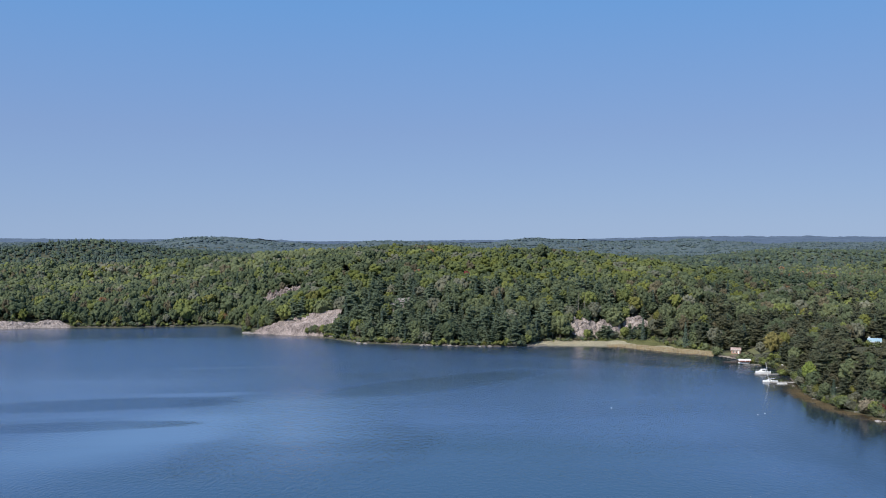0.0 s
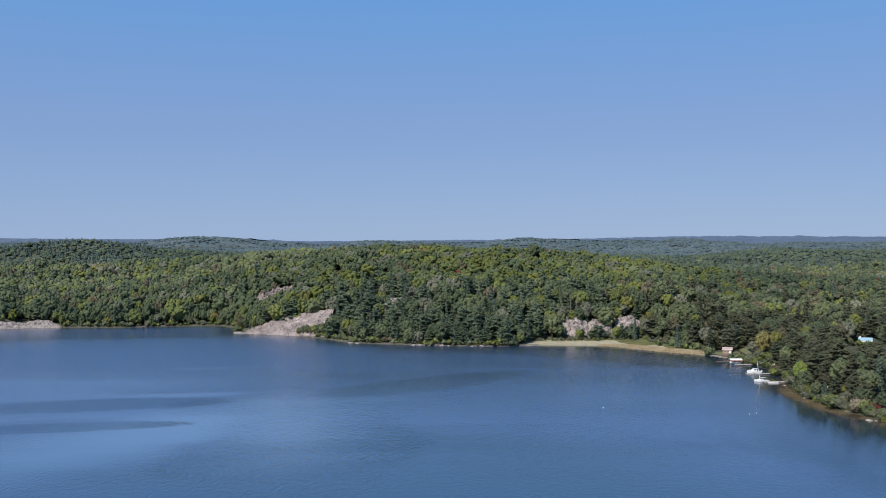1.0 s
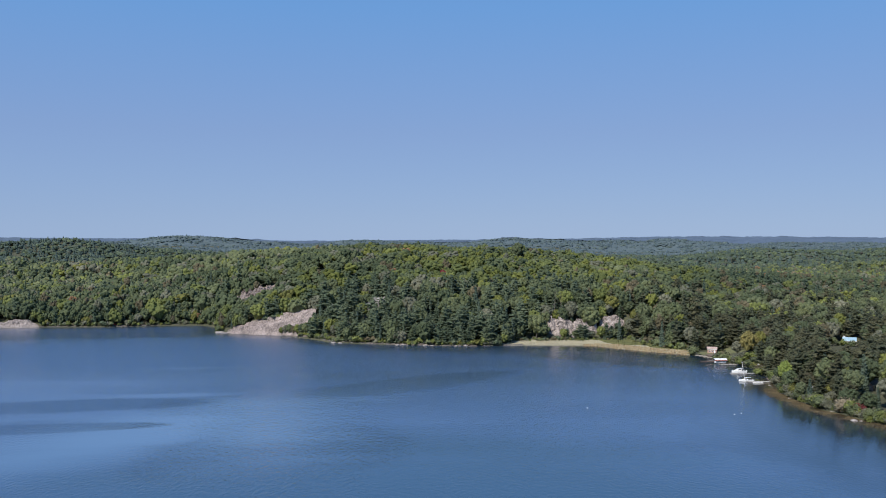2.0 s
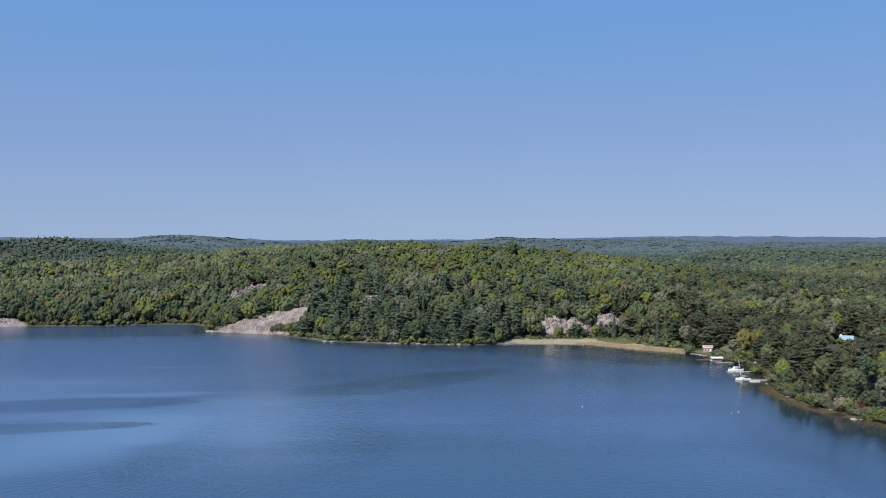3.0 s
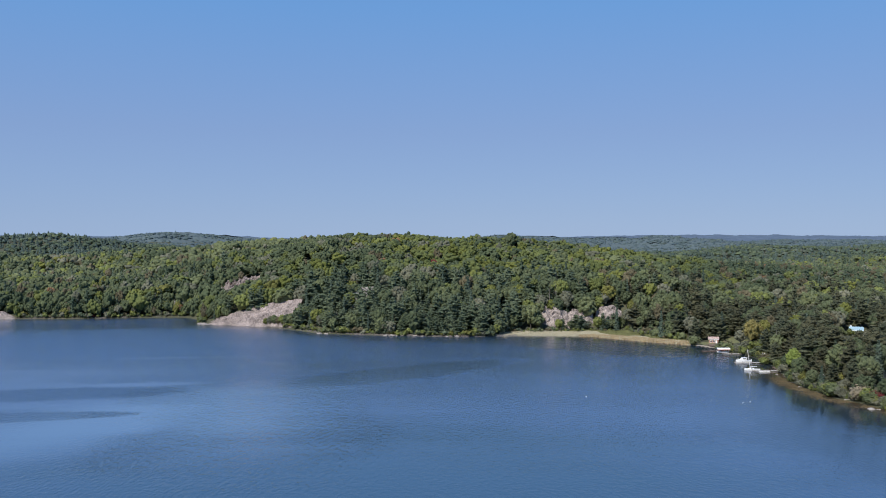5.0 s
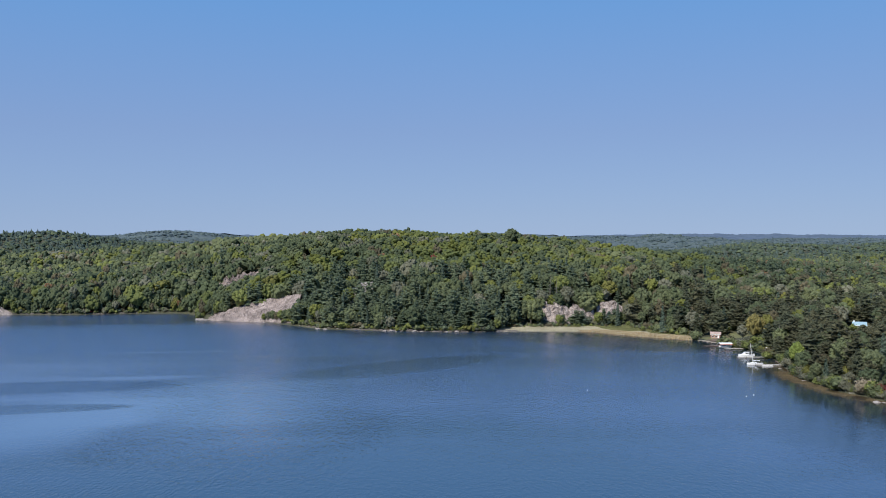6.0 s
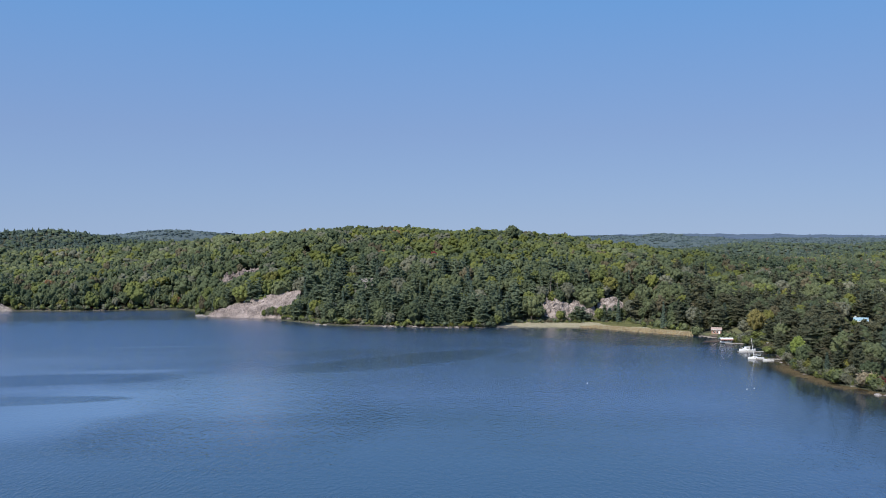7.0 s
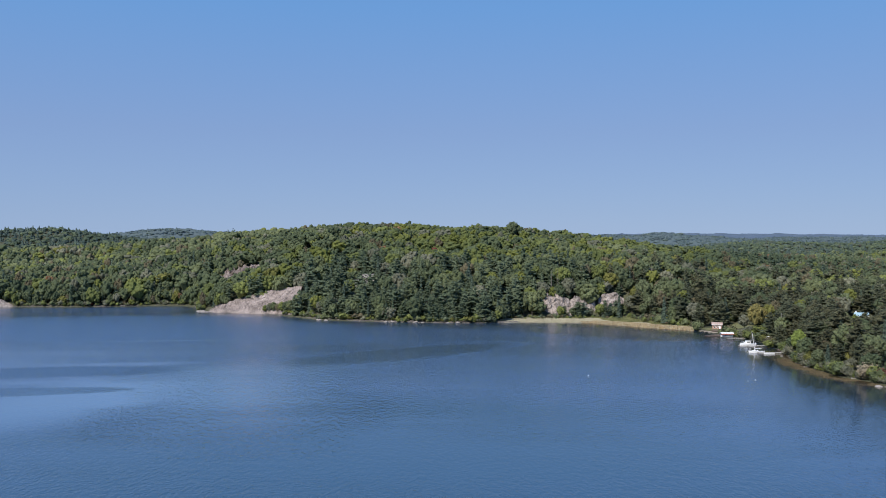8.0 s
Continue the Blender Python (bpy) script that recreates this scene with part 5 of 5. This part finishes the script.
    if chimney:
        x, y, ch = chimney
        c = part("chimney", box(bmesh.new(), x - 0.45, x + 0.45, y - 0.4, y + 0.4, H, ch, 0.03), WHITE, ob, "pale chimney")
        part("chimney_cap", box(bmesh.new(), x - 0.55, x + 0.55, y - 0.5, y + 0.5, ch, ch + 0.12, 0.02), METAL, c)
    return ob


gable_house("boathouse", (162, 502.5, G(162, 502.5) - 0.1), -17, "small reddish brown boathouse with a faded pink roof by the water", "boathouse",
            4.8, 3.6, 2.5, 0.8, HUT_WALL, PINK_ROOF, 0.4, [(-1.3, 0.8, 0.8, 0.8), (0.2, 0.8, 0.8, 0.8)], (1.4, 0.8, 1.75), None, 0, 5)
gable_house("house", (237.6, 500, G(237.6, 500) - 0.1), -24, "cottage with a pale blue metal roof among the trees", "house",
            6.4, 5.6, 2.9, 1.5, WHITE, BLUE_ROOF, 0.4, [(-2.0, 1.0, 1.2, 1.2), (0, 1.0, 1.2, 1.2), (2.0, 1.0, 1.2, 1.2)], None, (-2.6, 0.6, 5.2), 12)
gable_house("house", (254, 499, G(254, 499) - 0.1), -12, "grey shingled cottage beside the blue-roofed one", "house",
            8.0, 6.5, 2.7, 2.0, PINK_WALL, GREY_ROOF, 0.5, [(-2, 1.0, 1.2, 1.1), (1.5, 1.0, 1.2, 1.1)], None, None, 0, 8)
gable_house("house", (186, 367, G(186, 367) - 0.1), 14, "low pinkish cottage half hidden behind shore trees", "house",
            11.0, 6.5, 2.7, 1.7, PINK_WALL, GREY_ROOF, 0.6, [(-4.0, 0.9, 1.3, 1.2), (-1.5, 0.9, 1.3, 1.2), (3.6, 0.9, 1.3, 1.2)], (1.2, 0.9, 2.05), None, 0, 8)

# ---- docks and boats ----


random.seed(4)


def dock(place, turn, L, W, label, top=0.45, mat=WOOD):
    """A plank dock along x on round posts."""
    ob = thing("dock", place, label, "dock", turn, "docks")
    n = max(3, int(L / 0.3))
    plank = bmesh.new()
    box(plank, -0.135, 0.135, -W / 2, W / 2, top - 0.05, top, 0.008)
    first = part("plank", plank, mat, ob)
    for k in range(n):
        o = first if k == 0 else new("plank", first.data)
        o.parent = ob
        o.location = (-L / 2 + (k + 0.5) * L / n, random.uniform(-0.03, 0.03), random.uniform(-0.006, 0.006))
    for side in (-1, 1):
        part("beam", box(bmesh.new(), -L / 2, L / 2, side * W * 0.42 - 0.06, side * W * 0.42 + 0.06, top - 0.25, top - 0.06), mat, ob)
    m = max(2, int(L / 2.6))
    for k in range(m):
        for side in (-1, 1):
            x = -L / 2 + 0.2 + k * (L - 0.4) / (m - 1)
            part("post", rod(bmesh.new(), (x, side * W * 0.5, -1.6), (x, side * W * 0.5, top + 0.25), 0.08, 0.075), BROWN_WOOD, ob)
    return ob


dock((157.2, 489.5, 0), 84, 9.0, 4.2, "dark brown boathouse deck standing on posts", 0.85, BROWN_WOOD)
dock((149, 469.3, 0), 0, 7.6, 1.6, "low brown wooden dock by the beach", 0.3, BROWN_WOOD)
dock((157, 456.4, 0), 0, 12.0, 1.5, "grey plank dock with a boat lift alongside")
dock((151.2, 424.5, 0), -2, 11.5, 1.7, "pale grey plank dock behind the sailing boat", 0.5)
dock((149.6, 399.6, 0), -3, 10.5, 2.0, "weathered plank dock leading to the rocky bank", 0.45)
dock((156.5, 404.5, 0), 78, 9.0, 2.4, "brown wooden landing stage along the bank", 0.6, BROWN_WOOD)


def hull_mesh(L, B, D, sheer=0.25, transom=0.75, n=13):
    """Open-topped boat hull along x, bow at +x, waterline at z=0."""
    bm = bmesh.new()
    rings = []
    for i in range(n):
        f = i / (n - 1)
        half = B / 2 * (transom + (1 - transom) * min(f * 2.5, 1)) * (1 - max(0, f - 0.45) ** 2 * 3.2)
        half = max(half, 0.03)
        top = D * (0.75 + sheer * f * f)
        keel = -0.25 + 0.45 * max(0, f - 0.75) * 4 * 0.6
        x = -L / 2 + f * L
        rings.append([(x, -half, top), (x, -half * 0.86, 0.1 + keel * 0.3), (x, 0, keel), (x, half * 0.86, 0.1 + keel * 0.3), (x, half, top),
                      (x, half * 0.86, top - 0.02), (x, half * 0.7, top - 0.08), (x, -half * 0.7, top - 0.08), (x, -half * 0.86, top - 0.02)])
    loft(bm, rings)
    bmesh.ops.recalc_face_normals(bm, faces=bm.faces)
    return bm


def sail_boat(place, turn):
    ob = thing("sailing_boat", place, "small white sailing boat with bare mast moored at a dock", "sailing boat", turn)
    part("hull", hull_mesh(6.4, 2.2, 0.85), GELCOAT, ob)
    bm = bmesh.new()
    loft(bm, [[(x, -w, 0.62), (x, w, 0.62), (x, w * 0.8, z), (x, -w * 0.8, z)] for x, w, z in ((-0.6, 0.75, 1.05), (0.6, 0.7, 1.12), (1.6, 0.45, 0.95), (2.0, 0.25, 0.75))])
    bmesh.ops.recalc_face_normals(bm, faces=bm.faces)
    cabin = part("cabin", bm, GELCOAT, ob)
    for s in (-1, 1):
        part("window", box(bmesh.new(), -0.1, 0.7, s * 0.66 - 0.03, s * 0.66 + 0.03, 0.78, 0.95), GLASS, cabin)
    mast = part("mast", rod(bmesh.new(), (0.7, 0, 0.9), (1.9, 0, 8.8), 0.11, 0.08), WHITE, ob, "thin pale mast")
    part("spreader", rod(bmesh.new(), (1.0, -0.6, 5.2), (1.0, 0.6, 5.2), 0.025), METAL, mast)
    boom = part("boom", rod(bmesh.new(), (0.65, 0, 1.6), (-2.3, 0, 1.55), 0.05), METAL, ob)
    part("furled_sail", rod(bmesh.new(), (0.5, 0, 1.72), (-2.1, 0, 1.66), 0.13, 0.09), WHITE, boom)
    for a, b in (((1.25, 0, 8.4), (3.1, 0, 0.9)), ((1.25, 0, 8.4), (-3.1, 0, 0.75)), ((1.15, 0, 7.0), (0.5, -1.0, 0.8)), ((1.15, 0, 7.0), (0.5, 1.0, 0.8))):
        part("stay", rod(bmesh.new(), a, b, 0.012, n=4), METAL, ob)
    part("rudder", box(bmesh.new(), -3.4, -3.15, -0.03, 0.03, -0.5, 0.8), WHITE, ob)
    part("tiller", rod(bmesh.new(), (-3.2, 0, 0.8), (-2.2, 0, 0.95), 0.03), BROWN_WOOD, ob)
    return ob


def cabin_cruiser(place, turn):
    ob = thing("motor_boat", place, "white cabin motor boat moored at a dock", "motor boat", turn)
    part("hull", hull_mesh(7.0, 2.5, 1.05, 0.35), GELCOAT, ob)
    bm = bmesh.new()
    loft(bm, [[(x, -w, 0.8), (x, w, 0.8), (x, w * 0.82, z), (x, -w * 0.82, z)] for x, w, z in ((-1.1, 1.0, 1.95), (0.6, 0.98, 1.95), (1.3, 0.85, 1.25), (2.6, 0.45, 1.05))])
    bmesh.ops.recalc_face_normals(bm, faces=bm.faces)
    cabin = part("cabin", bm, GELCOAT, ob)
    part("windscreen", box(bmesh.new(), 0.75, 0.8, -0.72, 0.72, 1.3, 1.75), GLASS, cabin)
    for s in (-1, 1):
        part("window", box(bmesh.new(), -0.8, 0.5, s * 0.93 - 0.03, s * 0.93 + 0.03, 1.35, 1.75), GLASS, cabin)
    part("roof", box(bmesh.new(), -1.6, 0.8, -0.95, 0.95, 2.0, 2.08, 0.03), GELCOAT, ob)
    for x in (-1.5,):
        for s in (-1, 1):
            part("roof_post", rod(bmesh.new(), (x, s * 0.85, 0.85), (x, s * 0.85, 2.0), 0.03), METAL, ob)
    rail = part("bow_rail", rod(bmesh.new(), (1.2, -0.85, 1.5), (3.2, 0, 1.7), 0.02), METAL, ob)
    part("bow_rail", rod(bmesh.new(), (1.2, 0.85, 1.5), (3.2, 0, 1.7), 0.02), METAL, ob)
    part("outboard_motor", box(bmesh.new(), -3.9, -3.45, -0.2, 0.2, 0.2, 1.15, 0.05), WHITE, ob)
    return ob


def lift_boat(place, turn):
    """A runabout under a canopy on a lift."""
    ob = thing("boat_lift", place, "metal boat lift with a faded pink and white canopy", "boat lift", turn)
    for x in (-2.4, 2.4):
        for y in (-1.5, 1.5):
            part("post", rod(bmesh.new(), (x, y, -1.5), (x, y, 2.3), 0.06), METAL, ob)
    bm = bmesh.new()
    prof = [(-1.75, 2.0), (-1.7, 2.3), (-0.9, 2.65), (0, 2.75), (0.9, 2.65), (1.7, 2.3), (1.75, 2.0), (1.65, 2.25), (0.9, 2.58), (0, 2.68), (-0.9, 2.58), (-1.65, 2.25)]
    loft(bm, [[(x, y, z) for y, z in prof] for x in (-3.1, 0, 3.1)])
    bmesh.ops.recalc_face_normals(bm, faces=bm.faces)
    part("canopy", bm, WHITE, ob, "white canopy")
    part("canopy_trim", box(bmesh.new(), -3.12, 3.12, -1.8, -1.755, 1.75, 2.06), RED_CANVAS, ob, "faded red trim")
    for y in (-0.8, 0.8):
        part("cradle_beam", box(bmesh.new(), -2.4, 2.4, y - 0.06, y + 0.06, 0.25, 0.4), METAL, ob)
    return ob


sail_boat((145.0, 402.7, 0), 176)
cabin_cruiser((151.2, 429.5, 0), 182)
lift_boat((152.8, 461.4, 0), 0)
run = thing("motor_boat", (152.8, 461.4, 0.45), "white open motor boat hanging in the boat lift", "motor boat", 180)
part("hull", hull_mesh(5.6, 2.1, 0.8), GELCOAT, run)
part("windscreen", box(bmesh.new(), 0.6, 0.66, -0.7, 0.7, 0.6, 1.05), GLASS, run)
part("seat", box(bmesh.new(), -1.2, -0.6, -0.7, 0.7, 0.5, 0.95, 0.05), WHITE, run)
part("outboard_motor", box(bmesh.new(), -3.15, -2.75, -0.18, 0.18, 0.1, 1.0, 0.05), WHITE, run)
row = thing("rowing_boat", (148.2, 397.2, 0), "small white rowing boat tied to the dock", "rowing boat", 178)
part("hull", hull_mesh(4.4, 1.5, 0.55), GELCOAT, row)
for x in (-1.0, 0.3):
    part("thwart", box(bmesh.new(), x - 0.13, x + 0.13, -0.55, 0.55, 0.36, 0.42, 0.01), WOOD, row)
YELLOW_GREEN = surface("lime_plastic", (0.42, 0.55, 0.06), (0.52, 0.66, 0.10), 0.8, 0.4, bump=0.02)
kayak = thing("kayak", (161.2, 457.0, 0.46), "lime green kayak lying on the dock", "kayak", 20)
bm = bmesh.new()
loft(bm, [[(x, math.cos(a) * w, 0.18 + math.sin(a) * w * 0.55) for a in np.linspace(0, math.tau, 10, endpoint=False)] for x, w in ((-1.9, 0.03), (-1.3, 0.22), (-0.4, 0.34), (0.4, 0.34), (1.3, 0.22), (1.9, 0.03))])
bmesh.ops.recalc_face_normals(bm, faces=bm.faces)
part("hull", bm, YELLOW_GREEN, kayak)
part("cockpit_rim", box(bmesh.new(), -0.45, 0.35, -0.22, 0.22, 0.34, 0.40, 0.03), GLASS, kayak)

nest = thing("bird_house", (161.0, 431, G(161, 431)), "white bird house on a tall post by the dock", "bird house", scale=0.72)
part("post", rod(bmesh.new(), (0, 0, -0.4), (0, 0, 4.2), 0.07), METAL, nest)
bm = bmesh.new()
loft(bm, [[(x, y, z) for y, z in ((-0.55, 4.2), (0.55, 4.2), (0.55, 5.2), (0, 5.65), (-0.55, 5.2))] for x in (-0.7, 0.7)])
bmesh.ops.recalc_face_normals(bm, faces=bm.faces)
body = part("box", bm, WHITE, nest)
for x in (-0.35, 0.0, 0.35):
    part("entrance_hole", rod(bmesh.new(), (x, -0.58, 4.7), (x, -0.54, 4.7), 0.08), GLASS, body)

tank = thing("gas_tank", (160.5, 372, G(160.5, 372)), "white gas tank beside the bank under trees", "gas tank", 10)
bm = bmesh.new()
loft(bm, [[(x, math.cos(a) * w, 0.95 + math.sin(a) * w) for a in np.linspace(0, math.tau, 14, endpoint=False)] for x, w in ((-1.25, 0.1), (-1.15, 0.38), (-0.9, 0.5), (0.9, 0.5), (1.15, 0.38), (1.25, 0.1))])
bmesh.ops.recalc_face_normals(bm, faces=bm.faces)
part("tank", bm, WHITE, tank)
for x in (-0.8, 0.8):
    part("foot", box(bmesh.new(), x - 0.1, x + 0.1, -0.4, 0.4, -0.1, 0.55), METAL, tank)
table = thing("picnic_table", (157.5, 405.5, 0.6), "grey wooden picnic table on the landing stage", "table", 70)
part("tabletop", box(bmesh.new(), -0.9, 0.9, -0.38, 0.38, 0.70, 0.75, 0.01), WOOD, table)
for s in (-1, 1):
    part("bench", box(bmesh.new(), -0.9, 0.9, s * 0.72 - 0.13, s * 0.72 + 0.13, 0.41, 0.46, 0.01), WOOD, table)
    for x in (-0.6, 0.6):
        part("leg", rod(bmesh.new(), (x, s * 0.6, 0), (x, s * 0.2, 0.7), 0.04), WOOD, table)
    part("crossbar", box(bmesh.new(), s * 0.6 - 0.03, s * 0.6 + 0.03, -0.75, 0.75, 0.36, 0.42), WOOD, table)


def fallen_log(x, y, turn, L):
    ob = tagged(new("fallen_log", mesh_of("fallen_log", *trunk_of(L, 0.16, np.random.RandomState(int(L * 10)), 3, 0.18), PALE_BARK)), "bleached fallen log lying at the water's edge", "log", "fallen logs")
    ob.matrix_basis = pose(x, y, 0.22, 90, 0, turn)


for x, y, turn, L in ((147.5, 369, 60, 6), (146, 358, 95, 5), (148, 352, 40, 4.2), (150, 330, 80, 4.5)):
    fallen_log(x, y, turn, L)

# dead standing trees
def snag(x, y, h, seed, label="bare grey dead tree standing among leafy ones"):
    v, f = trunk_of(h, 0.24, np.random.RandomState(seed), 12 if h < 20 else 6, 0.22 if h < 20 else 0.09)
    ob = tagged(new("dead_tree", mesh_of("dead_tree", v, f, PALE_BARK if h < 20 else GREY_BARK)), label, "tree", "dead trees")
    ob.matrix_basis = pose(x, y, G(x, y))


for k, (x, y, h) in enumerate(((-215, 728, 18), (-211, 730, 17), (-219, 730, 17), (-228, 675, 8), (-196, 684, 9), (86.5, 583, 24), (91.5, 583.5, 22.5), (150, 590, 14), (180, 527, 11), (-170, 690, 9), (167, 432, 13))):
    snag(x, y, h, k + 3)


# mooring buoys
for x, y in ((63, 340), (116.3, 328.2), (113.1, 326.2)):
    buoy = thing("mooring_buoy", (x, y, 0.0), "small round white mooring buoy on the lake", "buoy", group="mooring buoys")
    bm = bmesh.new()
    bmesh.ops.create_uvsphere(bm, u_segments=14, v_segments=9, radius=0.17)
    part("float", bm, WHITE, buoy)
    part("ring", rod(bmesh.new(), (0, 0, 0.15), (0, 0, 0.27), 0.03), METAL, buoy)
